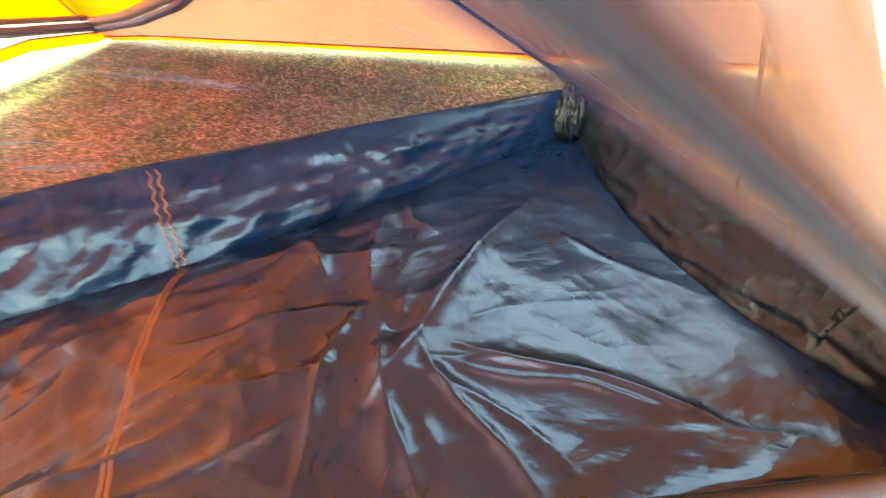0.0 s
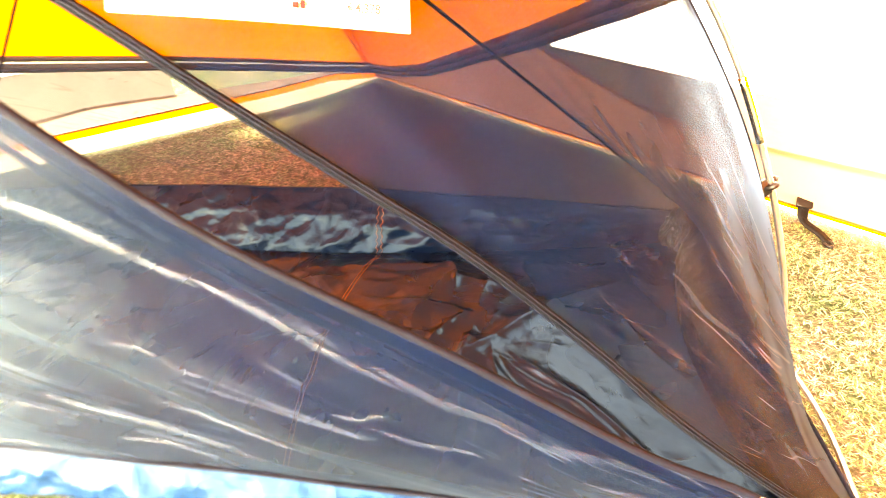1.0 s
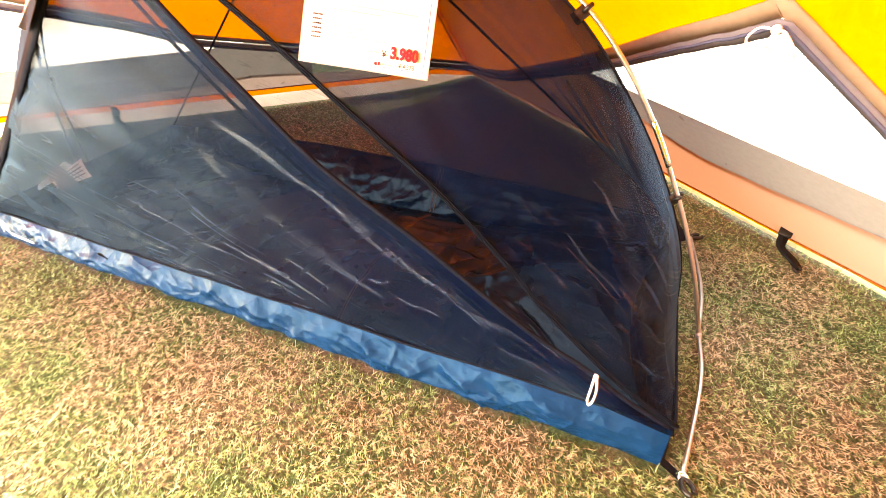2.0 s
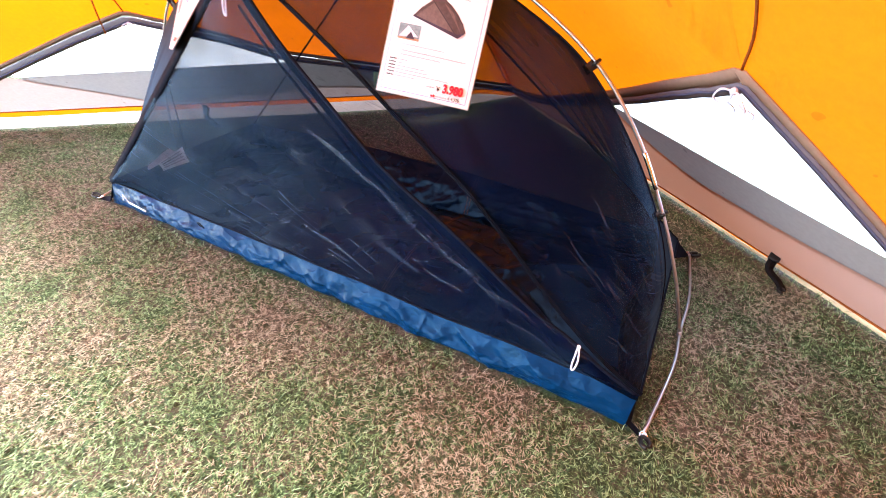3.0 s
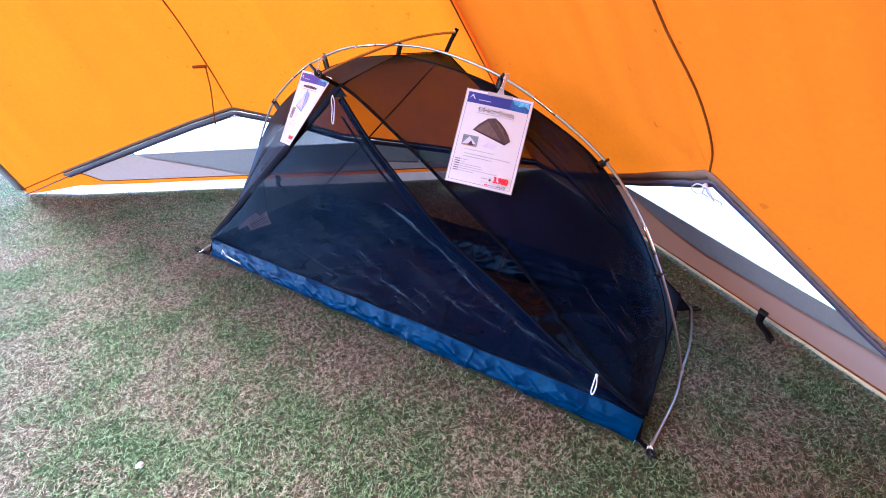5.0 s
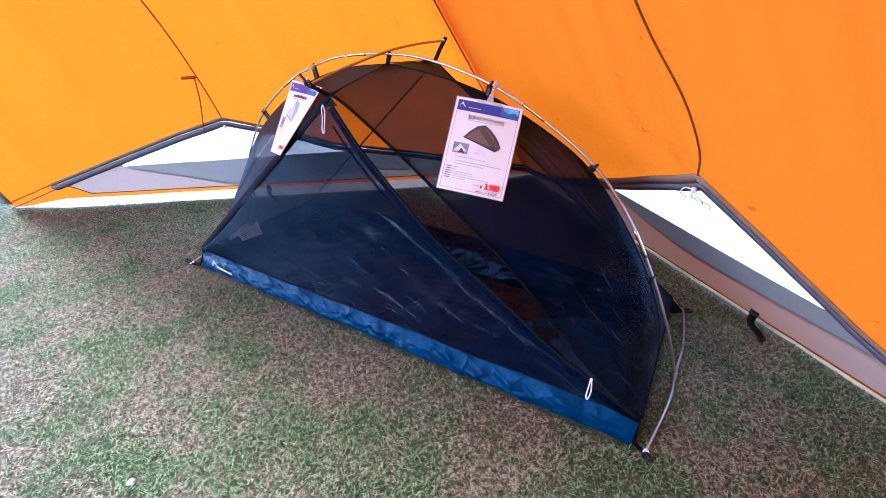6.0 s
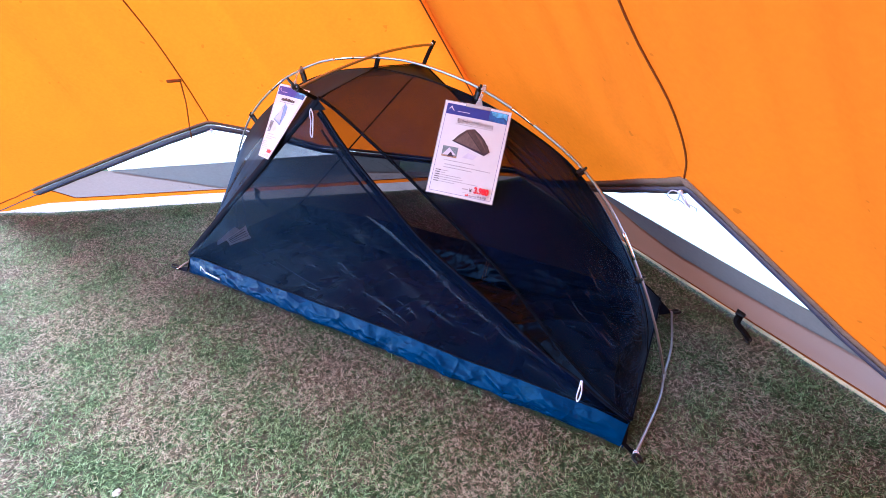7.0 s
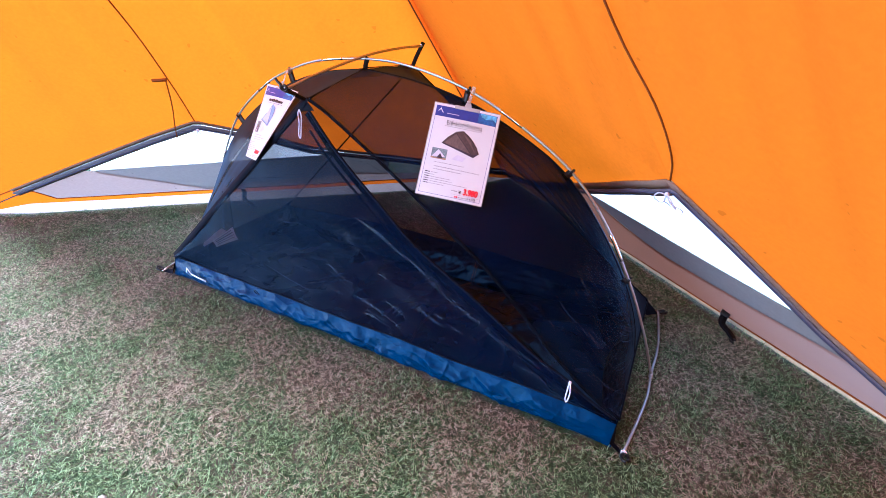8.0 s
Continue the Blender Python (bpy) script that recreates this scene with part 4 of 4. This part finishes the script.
# the joint runs on up the back wall as a pair of puckered stitch lines
back_wall = bath(BR, BL, (0, 1, 0), 5.0)
for ds in (-0.003, 0.003):
    part("wall_seam", tube([back_wall(0.369 + ds + 0.0012 * math.sin(k * 1.3), 0.05 + 0.92 * k / 40) + Vector((0, -0.0015, 0)) for k in range(41)], 0.0009, 5), SEAM_STITCH, tent, "brown stitched wall joint")


def gathered_corner(at, reach):
    """A bathtub corner folded into a thick crumpled pleat."""
    bm = bmesh.new()
    bmesh.ops.create_icosphere(bm, subdivisions=5, radius=1.0)
    for v in bm.verts:
        p = v.co.copy()
        swell = 0.8 + 0.30 * ridged(p, 1.7, (1, 1, 0.35)) ** 2 + 0.16 * ridged(p, 4.2, (1, 1, 0.4)) ** 3
        v.co = Vector((p.x * reach.x, p.y * reach.y, p.z * reach.z)) * swell
        v.co.x += 0.10 * reach.x * math.sin(5 * p.z)
    bmesh.ops.transform(bm, matrix=Matrix.Translation(at), verts=bm.verts)
    return bm


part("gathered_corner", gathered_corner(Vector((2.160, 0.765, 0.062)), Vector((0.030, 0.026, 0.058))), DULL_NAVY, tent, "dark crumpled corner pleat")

# poles
part("arch_pole", tube([pole_line(k / 150) for k in range(151)], 0.0048, 12), ALU, tent, "curved grey aluminium pole")
for s in (0.20, 0.345, 0.54, 0.665, 0.79):
    part("ferrule", tube([pole_line(s + d * 0.004) for d in range(-3, 4)], 0.0058, 12), FERRULE, tent, "bright pole ferrule")
for hub, ends in ((Vector((2.268, 0.405, 0.022)), (Vector((2.232, 0.006, 0.018)), Vector((2.252, 0.835, 0.03)))), (Vector((-0.02, 0.405, 0.022)), (Vector((0.012, 0.004, 0.018)), Vector((0.012, 0.83, 0.018))))):
    for end in ends:
        leg = smooth_line([hub, hub.lerp(end, 0.4) + Vector((0.012 if hub.x > 1 else -0.012, 0, 0.012)), end], 16)
        part("pole_leg", tube(leg, 0.0045, 10), ALU, tent, "grey aluminium pole leg")
    part("pole_hub", tube([hub + Vector((0, -0.012, 0.0)), hub, hub + Vector((0, 0.012, 0))], 0.0075, 10), ALU, tent, "pole hub")
strut = smooth_line([(0.955, 0.085, 0.962), (0.99, 0.20, 0.998), (1.05, 0.40, 1.046), (1.075, 0.58, 1.062), (1.09, 0.745, 1.064)], 40)
part("ridge_pole", tube(strut, 0.0046, 10), ALU, tent, "short curved cross pole")


def loop_tab(a, b, width=0.02, name="tab", material=WEB):
    """A webbing tab from the tent to a pole."""
    a, b = Vector(a), Vector(b)
    bm = ribbon(smooth_line([a, a.lerp(b, 0.5) + Vector((0, -0.004, 0)), b], 6), width, EYE_SIDE, 0.004)
    return part(name, bm, material, tent, "black webbing tab")


hook_top = strut[0] + Vector((-0.03, -0.012, 0.020))
buckle = loop_tab(A, strut[0] + Vector((-0.004, -0.008, 0.0)), 0.013)
hook_line = smooth_line([tuple(A.lerp(strut[0], 0.55) + Vector((0.006, -0.008, 0))), tuple(strut[0] + Vector((-0.012, -0.012, -0.004))), tuple(strut[0] + Vector((-0.016, -0.013, 0.010))), tuple(hook_top), tuple(hook_top + Vector((-0.008, 0, 0.009)))], 14)
part("hook", tube(hook_line, 0.0068, 8, taper=0.7), BLACK, buckle, "curved black plastic hook")
ring = [strut[0] + Vector((0.010 * math.cos(a), -0.012, 0.010 * math.sin(a))) for a in (2 * math.pi * k / 16 for k in range(17))]
part("eyelet", tube(ring, 0.0042, 8), BLACK, buckle)
far_tab = loop_tab(K, strut[-1] + Vector((0.004, 0.01, 0.014)), 0.017)
ring = [strut[-1] + Vector((0.005 * math.cos(a), -0.006, 0.005 * math.sin(a) + 0.002)) for a in (2 * math.pi * k / 14 for k in range(15))]
part("grommet", tube(ring, 0.0018, 6), FERRULE, far_tab, "bright metal ring")
loop_tab(T, (1.062, 0.40, 1.042), 0.018)


def pole_clip(s, edge):
    """A black hook that holds the netting to the arch pole."""
    p = pole_line(s)
    edge = Vector(edge)
    d = (pole_line(s + 0.01) - pole_line(s - 0.01)).normalized()
    out = (p - edge).normalized()
    body = ribbon(smooth_line([edge - out * 0.012, edge, p - out * 0.004], 8), 0.024, d.cross(out) * -1, 0.008)
    clip = part("pole_clip", body, BLACK, tent, "black plastic pole clip")
    ring = [p + (out * math.cos(a) + d.cross(out) * math.sin(a)) * 0.0095 for a in (math.pi * 2 * k / 16 for k in range(14))]
    part("hook", tube(ring, 0.0048, 8), BLACK, clip)
    return clip


def nearest(line, place):
    return min((k / 400 for k in range(401)), key=lambda s: (line(s) - Vector(place)).length)


for spot, arch in (((1.868, 0.4, 0.735), NET_EAST), ((2.12, 0.4, 0.39), NET_EAST), ((1.486, 0.4, 0.958), NET_EAST), ((0.289, 0.4, 0.746), NET_WEST), ((0.651, 0.4, 0.968), NET_WEST), ((0.075, 0.4, 0.425), NET_WEST)):
    pole_clip(nearest(pole_line, spot), arch(nearest(arch, spot)))


def corner_tab(corner, grommet, hook):
    """Corner webbing with a ring for the pole and a plastic peg hook."""
    corner, grommet, hook = Vector(corner), Vector(grommet), Vector(hook)
    bm = bmesh.new()
    side = (grommet - corner).cross(Vector((0, 0, 1))).normalized()
    vs = [bm.verts.new(p) for p in (rim(corner) + side * 0.004, corner + side * 0.016 + Vector((0, 0, 0.03)), grommet + side * 0.008, grommet - side * 0.008, corner - side * 0.014 + Vector((0, 0, 0.012)))]
    bm.faces.new(vs)
    bmesh.ops.triangulate(bm, faces=bm.faces)
    tab = part("corner_tab", bm, TAPE, tent, "dark nylon corner tab")
    ring = [grommet + Vector((0.008 * math.cos(a), 0.008 * math.sin(a), 0.006)) for a in (2 * math.pi * k / 14 for k in range(15))]
    part("grommet", tube(ring, 0.0032, 8), FERRULE, tab, "bright metal ring")
    d = (hook - grommet).normalized()
    n = d.cross(Vector((0, 0, 1))).normalized()
    oval = [grommet + d * (0.022 + 0.017 * math.cos(a)) + n * 0.010 * math.sin(a) + Vector((0, 0, 0.012 + 0.006 * math.cos(a))) for a in (2 * math.pi * k / 22 for k in range(20))]
    part("peg_hook", tube(oval, 0.0058, 8), BLACK, tab, "black plastic peg hook")


corner_tab(FR, (2.232, 0.004, 0.014), (2.25, -0.05, 0.01))
corner_tab(FL, (0.014, 0.004, 0.014), (-0.05, -0.01, 0.01))
corner_tab(BR, (2.248, 0.835, 0.025), (2.31, 0.85, 0.01))
corner_tab(BL, (0.012, 0.835, 0.014), (-0.05, 0.87, 0.01))

# zip pulls: looped white cords
pull = smooth_line([(2.035, 0.040, 0.190), (2.040, 0.029, 0.178), (2.043, 0.024, 0.155), (2.041, 0.022, 0.130), (2.036, 0.022, 0.118), (2.032, 0.024, 0.130), (2.033, 0.030, 0.16), (2.034, 0.040, 0.189)], 34)
zip_pull = part("zip_pull", tube(pull, 0.0023, 8), WHITE_CORD, tent, "white cord zip pull")
part("knot", block((0.009, 0.008, 0.012), pose(2.036, 0.036, 0.186, 0.3, 0.4, 0.2), 0.4), WHITE_CORD, zip_pull)
pull = smooth_line([(0.955, 0.125, 0.885), (0.968, 0.118, 0.865), (0.968, 0.112, 0.83), (0.962, 0.108, 0.79), (0.955, 0.108, 0.80), (0.957, 0.115, 0.84), (0.951, 0.121, 0.87), (0.955, 0.125, 0.885)], 34)
part("zip_pull", tube(pull, 0.0021, 8), WHITE_CORD, tent, "white cord zip pull")

GREY_LABEL = solid("grey_label_cloth", (0.60, 0.61, 0.66), 0.7)
WHITE_LABEL = solid("white_label_cloth", (0.88, 0.89, 0.92), 0.7, vary=0.05)
# care label on the floor side, small hem loop and a plain white mark on the wall
def tag(corners):
    a, b, c, d = (Vector(p) for p in corners)
    return sheet(lambda u, v: a.lerp(b, u).lerp(d.lerp(c, u), v) + Vector((0.006 * math.sin(4 * u + 2 * v), 0, 0)), 8, 6)


part("care_label", tag([(0.064, 0.153, 0.065), (0.059, 0.181, 0.085), (0.093, 0.315, 0.143), (0.129, 0.321, 0.125)]), GREY_LABEL, tent, "pale grey care label")
corners = [Vector(p) + Vector((0.003, -0.003, 0.005)) for p in ((0.098, 0.239, 0.096), (0.136, 0.234, 0.071), (0.194, 0.328, 0.091), (0.129, 0.351, 0.143))]
care = part("care_label", tag(corners), WHITE_LABEL, tent, "white care label")
for k in range(4):
    t = 0.22 + 0.18 * k
    left, right = corners[0].lerp(corners[1], t), corners[3].lerp(corners[2], t)
    line = [left.lerp(right, s) + Vector((0.002, -0.002, 0.004)) for s in (0.1, 0.4, 0.7, 0.9)]
    part("print_line", ribbon(line, 0.0042, (0.45, -0.45, 0.77), 0.0006), BLACK_INK if k == 1 else GREY_INK, care)
for name, line, wide in (("mountain_mark", [(0.205, 0.060), (0.218, 0.088), (0.246, 0.058)], 0.008), ("wall_mark", [(0.240, 0.062), (0.29, 0.056), (0.345, 0.052)], 0.009)):
    spots = [Vector((x, 0.002, z)) for x, z in line]
    part(name, ribbon(spots, wide, (0, -1, 0.1), 0.001), PAPER, tent, "small white printed mark")
part("hem_loop", tube(smooth_line([(0.675, 0.012, 0.085), (0.672, 0.004, 0.105), (0.690, 0.002, 0.11), (0.70, 0.006, 0.09)], 12), 0.0017, 6), WEB, tent, "small dark hem loop")
settle(tent)


# ---- price signs ----
def text_mesh(words, size, material, parent, m, align="LEFT", stretch=1.0, bold=0.0):
    cu = bpy.data.curves.new("print", "FONT")
    cu.body, cu.size, cu.align_x, cu.offset = words, size, align, bold
    tmp = bpy.data.objects.new("print", cu)
    scene.collection.objects.link(tmp)
    bpy.context.view_layer.update()
    me = bpy.data.meshes.new_from_object(tmp.evaluated_get(bpy.context.evaluated_depsgraph_get()))
    bpy.data.objects.remove(tmp)
    bpy.data.curves.remove(cu)
    me.materials.clear()
    me.materials.append(material)
    ob = new("print", me)
    ob.parent = parent
    ob.matrix_basis = m @ Matrix.Diagonal((stretch, 1, 1, 1))
    return ob


SIGN_W, SIGN_H = 0.216, 0.303


def make_sign(m, label, clip_top, first, twist=0.0):
    """A printed A4 sheet in a clear sleeve, hung from the pole by a plastic clip. Its own x runs across, y up, z to the reader."""
    sign = thing("price_sign", (0, 0, 0), label, "sign", "price signs on the pole")
    sign.matrix_basis = m
    w, h = SIGN_W / 2, SIGN_H / 2

    def curved(x, y, up=0.0):
        return Vector((x, y, up + 0.004 * math.cos(x / w * 1.4) + twist * x * y))

    def flat(name, x0, y0, x1, y1, up, material, text=""):
        return part(name, sheet(lambda u, v: curved(x0 + (x1 - x0) * u, y0 + (y1 - y0) * v, up), 8, 3), material, sign, text)

    def shape(name, pts, up, material, text=""):
        bm = bmesh.new()
        bm.faces.new([bm.verts.new(curved(x, y, up)) for x, y in pts])
        return part(name, bm, material, sign, text, smooth=False)
    flat("sheet", -w, -h, w, h, 0.0, PAPER, "white printed sheet")
    flat("backing", -w, -h, w, h, -0.0012, CLEAR_PLASTIC, "clear sleeve back")
    rimline = [(-w, -h), (w, -h), (w, h), (-w, h), (-w, -h)]
    part("sleeve_edge", tube([curved(x, y) for (a, b), (c, d) in zip(rimline, rimline[1:]) for x, y in (((a + (c - a) * k / 8), (b + (d - b) * k / 8)) for k in range(9))], 0.0012, 6), CLEAR_PLASTIC, sign, "clear sleeve edge")
    i = 0.0085
    for x0, y0, x1, y1 in ((-w + i, -h + i, w - i, -h + i + 0.001), (-w + i, -h + i, -w + i + 0.001, h - i), (w - i - 0.001, -h + i, w - i, h - i)):
        flat("border", x0, y0, x1, y1, 0.0006, NAVY_INK)
    top = h - i
    flat("header", -w + i, top - 0.034, w - i, top, 0.0007, NAVY_INK, "navy header bar")
    flat("header_picture", w - i - 0.060, top - 0.033, w - i - 0.002, top - 0.001, 0.0010, DEEP_INK, "deep blue picture block")
    shape("header_cloud", [(w - i - 0.056, top - 0.001), (w - i - 0.050, top - 0.012), (w - i - 0.034, top - 0.018), (w - i - 0.012, top - 0.014), (w - i - 0.002, top - 0.022), (w - i - 0.002, top - 0.001)], 0.0013, SKY_INK, "pale sky patch")
    shape("mountain_mark", [(-w + 0.014, top - 0.022), (-w + 0.024, top - 0.006), (-w + 0.031, top - 0.017), (-w + 0.036, top - 0.022), (-w + 0.030, top - 0.020), (-w + 0.024, top - 0.012)], 0.0012, PAPER, "plain white mountain shape")
    flat("header_line", -w + 0.045, top - 0.0225, -w + 0.085, top - 0.0205, 0.0012, PALE_INK)
    rng = random.Random(5)

    def words(x0, x1, y, tall, ink, least=0.0012, most=0.0042):
        """One line of small print that cannot be read: short bars."""
        bm, x = bmesh.new(), x0
        while x < x1:
            e = min(x1, x + rng.uniform(least, most))
            drop = tall * rng.uniform(0.0, 0.3)
            bm.faces.new([bm.verts.new(curved(a, b, 0.0009)) for a, b in ((x, y), (e, y), (e, y + tall - drop), (x, y + tall - drop))])
            x = e + rng.uniform(0.0005, 0.0012)
        part("text_line", bm, ink, sign, smooth=False)
    if first:
        t = text_mesh("モノポールインナーテント メッシュ", 0.0150, BLACK_INK, sign, Matrix.Translation((-0.058, 0.0855, 0.0055)), "LEFT", 0.60, 0.0006)
        wide = max(v.co.x for v in t.data.vertices) if len(t.data.vertices) else 0.1
        t.matrix_basis = Matrix.Translation((-0.058, 0.0855, 0.0055)) @ Matrix.Diagonal((0.117 / max(wide, 0.01), 1.2, 1, 1))
        flat("underline", -0.061, 0.0805, 0.061, 0.0813, 0.0011, BLACK_INK)
        # picture of the tent: dark body, paler side, dark floor edge and pole line
        left, peak, toe = (-0.060, 0.024), (-0.018, 0.061), (0.0497, -0.0044)
        outline = [left, (-0.043, 0.047), (-0.022, 0.0665), (0.003, 0.0735), (0.023, 0.0625), (0.0415, 0.046), (0.056, 0.027), (0.0652, 0.0114), toe, left]
        for a, b in zip(outline, outline[1:]):
            shape("tent_picture", [a, b, (0.008, 0.030)], 0.0007, BROWN_INK, "brown picture of a tent")
        shape("tent_picture", [(-0.052, 0.026), peak, (0.038, 0.006)], 0.0011, TAUPE_INK)
        shape("tent_picture", [(0.004, 0.066), (0.030, 0.047), (0.052, 0.012)], 0.0011, TAUPE_INK)
        shape("tent_picture", [left, toe, (0.0652, 0.0114), (0.0485, 0.004), (-0.055, 0.0265)], 0.0015, NIGHT_INK)
        for a, b in ((peak, toe), (peak, left), ((-0.022, 0.0665), (0.003, 0.0735)), ((0.003, 0.0735), (0.056, 0.027)), (peak, (-0.022, 0.0665))):
            shape("picture_line", [a, b, (b[0] + 0.0008, b[1] + 0.0014), (a[0] + 0.0008, a[1] + 0.0014)], 0.0018, BLACK_INK)
        flat("photo", -0.0845, -0.029, -0.035, 0.0055, 0.0008, TEAL_INK, "small teal photo")
        shape("photo_tent", [(-0.082, -0.024), (-0.064, 0.002), (-0.038, -0.020)], 0.0012, PALE_INK)
        shape("photo_tent", [(-0.066, -0.026), (-0.056, -0.010), (-0.045, -0.026)], 0.0015, NIGHT_INK)
        shape("photo_ground", [(-0.0845, -0.029), (-0.035, -0.029), (-0.035, -0.024), (-0.0845, -0.025)], 0.0015, TAN_INK)
        shape("diagram", [(-0.0016, -0.0044), (0.0285, -0.010), (0.018, -0.0238), (-0.018, -0.0225)], 0.0008, PALE_INK, "pale lilac floor diagram")
        words(-0.071, 0.026, -0.0405, 0.0026, GREY_INK)
        words(-0.068, 0.080, -0.0545, 0.0032, GREY_INK)
        words(-0.069, 0.024, -0.0635, 0.0032, GREY_INK)
        for k, (end, ink) in enumerate(((-0.050, GREY_INK), (-0.060, GREY_INK), (-0.006, GREY_INK), (0.0, GREY_INK), (0.050, GREY_INK), (-0.024, GREY_INK))):
            y = -0.0755 - 0.0072 * k
            words(-0.092, -0.075, y, 0.0034, BLACK_INK, 0.002, 0.003)
            words(-0.073, end, y + 0.0004, 0.0024, ink)
        words(0.004, 0.023, -0.1215, 0.0036, GREY_INK)
        text_mesh("¥", 0.0155, BLACK_INK, sign, Matrix.Translation((0.027, -0.1265, 0.0052)), "LEFT", 0.95, 0.0002)
        text_mesh("3,980", 0.0265, RED_INK, sign, Matrix.Translation((0.0415, -0.1265, 0.0052)), "LEFT", 0.80, 0.0013)
        flat("underline", 0.003, -0.1312, 0.094, -0.1306, 0.0008, GREY_INK)
        words(0.017, 0.028, -0.1405, 0.0062, RED_INK, 0.003, 0.005)
        words(0.030, 0.054, -0.1395, 0.0042, GREY_INK)
        text_mesh("¥ 4,378", 0.0105, BLACK_INK, sign, Matrix.Translation((0.057, -0.1405, 0.0052)), "LEFT", 0.85, 0.0001)
    else:
        words(-0.050, 0.056, top - 0.056, 0.013, BLACK_INK, 0.003, 0.009)
        flat("underline", -0.058, top - 0.062, 0.062, top - 0.061, 0.0008, BLACK_INK)
        shape("tent_picture", [(-0.055, 0.008), (-0.004, 0.078), (0.024, 0.066), (0.036, 0.030), (0.030, -0.012)], 0.0008, LIGHTBLUE_INK, "light blue picture of a tent")
        shape("tent_picture", [(-0.042, 0.010), (-0.004, 0.070), (0.020, -0.002)], 0.0012, HAZE_INK)
        for p, q in (((-0.004, 0.078), (0.030, -0.012)), ((-0.055, 0.008), (0.030, -0.012)), ((-0.055, 0.008), (-0.004, 0.078)), ((0.024, 0.066), (0.036, 0.030))):
            shape("picture_line", [p, q, (q[0] + 0.0012, q[1] + 0.0016), (p[0] + 0.0012, p[1] + 0.0016)], 0.0016, NIGHT_INK)
        flat("photo", -0.082, -0.046, -0.042, 0.000, 0.0008, TEAL_INK, "small dark photo")
        shape("photo_tent", [(-0.078, -0.040), (-0.062, -0.006), (-0.046, -0.040)], 0.0012, NIGHT_INK)
        shape("photo_tent", [(-0.068, -0.040), (-0.062, -0.022), (-0.056, -0.040)], 0.0015, PALE_INK)
        shape("diagram", [(-0.022, -0.036), (-0.004, -0.012), (0.014, -0.030), (-0.004, -0.042)], 0.0008, PALE_INK, "pale lilac floor diagram")
        words(-0.062, 0.020, -0.056, 0.0030, GREY_INK)
        words(-0.062, 0.060, -0.066, 0.0034, GREY_INK)
        words(-0.062, 0.030, -0.074, 0.0034, GREY_INK)
        for k, end in enumerate((-0.020, -0.034, 0.006, 0.012, 0.020, -0.030)):
            words(-0.090, -0.074, -0.088 - 0.0072 * k, 0.0034, BLACK_INK, 0.002, 0.003)
            words(-0.072, end, -0.0876 - 0.0072 * k, 0.0026, GREY_INK)
        words(0.030, 0.088, -0.128, 0.016, RED_INK, 0.006, 0.011)
        words(0.020, 0.080, -0.1395, 0.005, GREY_INK)
    # clip: a sprung metal jaw on the sheet, a hinge and a clear strap round the pole
    jaw = part("sign_clip", block((0.082, 0.012, 0.007), pose(0, h - 0.005, 0.006), 0.3), CLEAR_PLASTIC, sign, "clear plastic sign clip")
    bm = bmesh.new()
    low, high = [(-0.012, h), (0.012, h)], [(0.005, h + 0.020), (-0.005, h + 0.020)]
    front = [bm.verts.new((x, y, 0.009)) for x, y in low + high]
    rear = [bm.verts.new((x, y, 0.005)) for x, y in low + high]
    bm.faces.new(front)
    bm.faces.new(rear[::-1])
    for k in range(4):
        bm.faces.new((front[k], rear[k], rear[(k + 1) % 4], front[(k + 1) % 4]))
    part("lever", bm, CLEAR_PLASTIC, jaw, smooth=False)
    local = m.inverted() @ Vector(clip_top)
    start = Vector((0, h + 0.018, 0.007))
    part("hinge", block((0.014, 0.010, 0.012), Matrix.Translation(start), 0.4), CLEAR_PLASTIC, jaw)
    mid = start.lerp(local, 0.5) + Vector((0, 0, 0.006))
    part("strap", ribbon(smooth_line([tuple(start), tuple(mid), tuple(local + Vector((0, 0.004, 0.010)))], 10), 0.012, (0, 0.15, 1), 0.002), CLEAR_PLASTIC, jaw, "clear plastic strap")
    part("stud", block((0.008, 0.008, 0.006), Matrix.Translation(mid + Vector((0, 0, 0.003))), 0.4), FERRULE, jaw)
    part("grip", block((0.015, 0.024, 0.016), Matrix.Translation(local), 0.3), CLEAR_PLASTIC, jaw)
    return sign


def sheet_pose(centre, across, down, toward_reader):
    x = Vector(across).normalized()
    y = (-Vector(down) + x * Vector(down).dot(x)).normalized()
    z = x.cross(y)
    m = Matrix((x, y, z)).transposed().to_4x4()
    m.translation = Vector(centre) + z * toward_reader
    return m


make_sign(sheet_pose((1.5385, 0.212, 0.7885), (0.197, 0.074, -0.033), (0.016, -0.162, -0.26), 0.014), "white price sheet with a red price, clipped to the pole", (1.500, 0.395, 0.962), True)
make_sign(sheet_pose((0.7155, 0.1833, 0.799), (0.926, -0.369, 0.075), (-0.158, -0.561, -0.812), 0.0), "white sheet with a light blue tent picture, clipped to the pole", (0.66, 0.395, 0.968), False, -1.17)


# ---- litter ----
def make_litter(at):
    bm = bmesh.new()
    bmesh.ops.create_icosphere(bm, subdivisions=3, radius=0.014)
    for v in bm.verts:
        v.co *= 0.75 + 0.5 * noise.noise(v.co * 70) + 0.25 * noise.noise(v.co * 160)
        v.co.z *= 0.4
    bmesh.ops.transform(bm, matrix=Matrix.Translation((0, 0, 0.009)), verts=bm.verts)
    ob = link("paper_scrap", bm, LITTER)
    ob.location = at
    return tagged(ob, "small crumpled pale scrap lying in the grass", "litter")


make_litter((0.996, -0.832, 0.0))
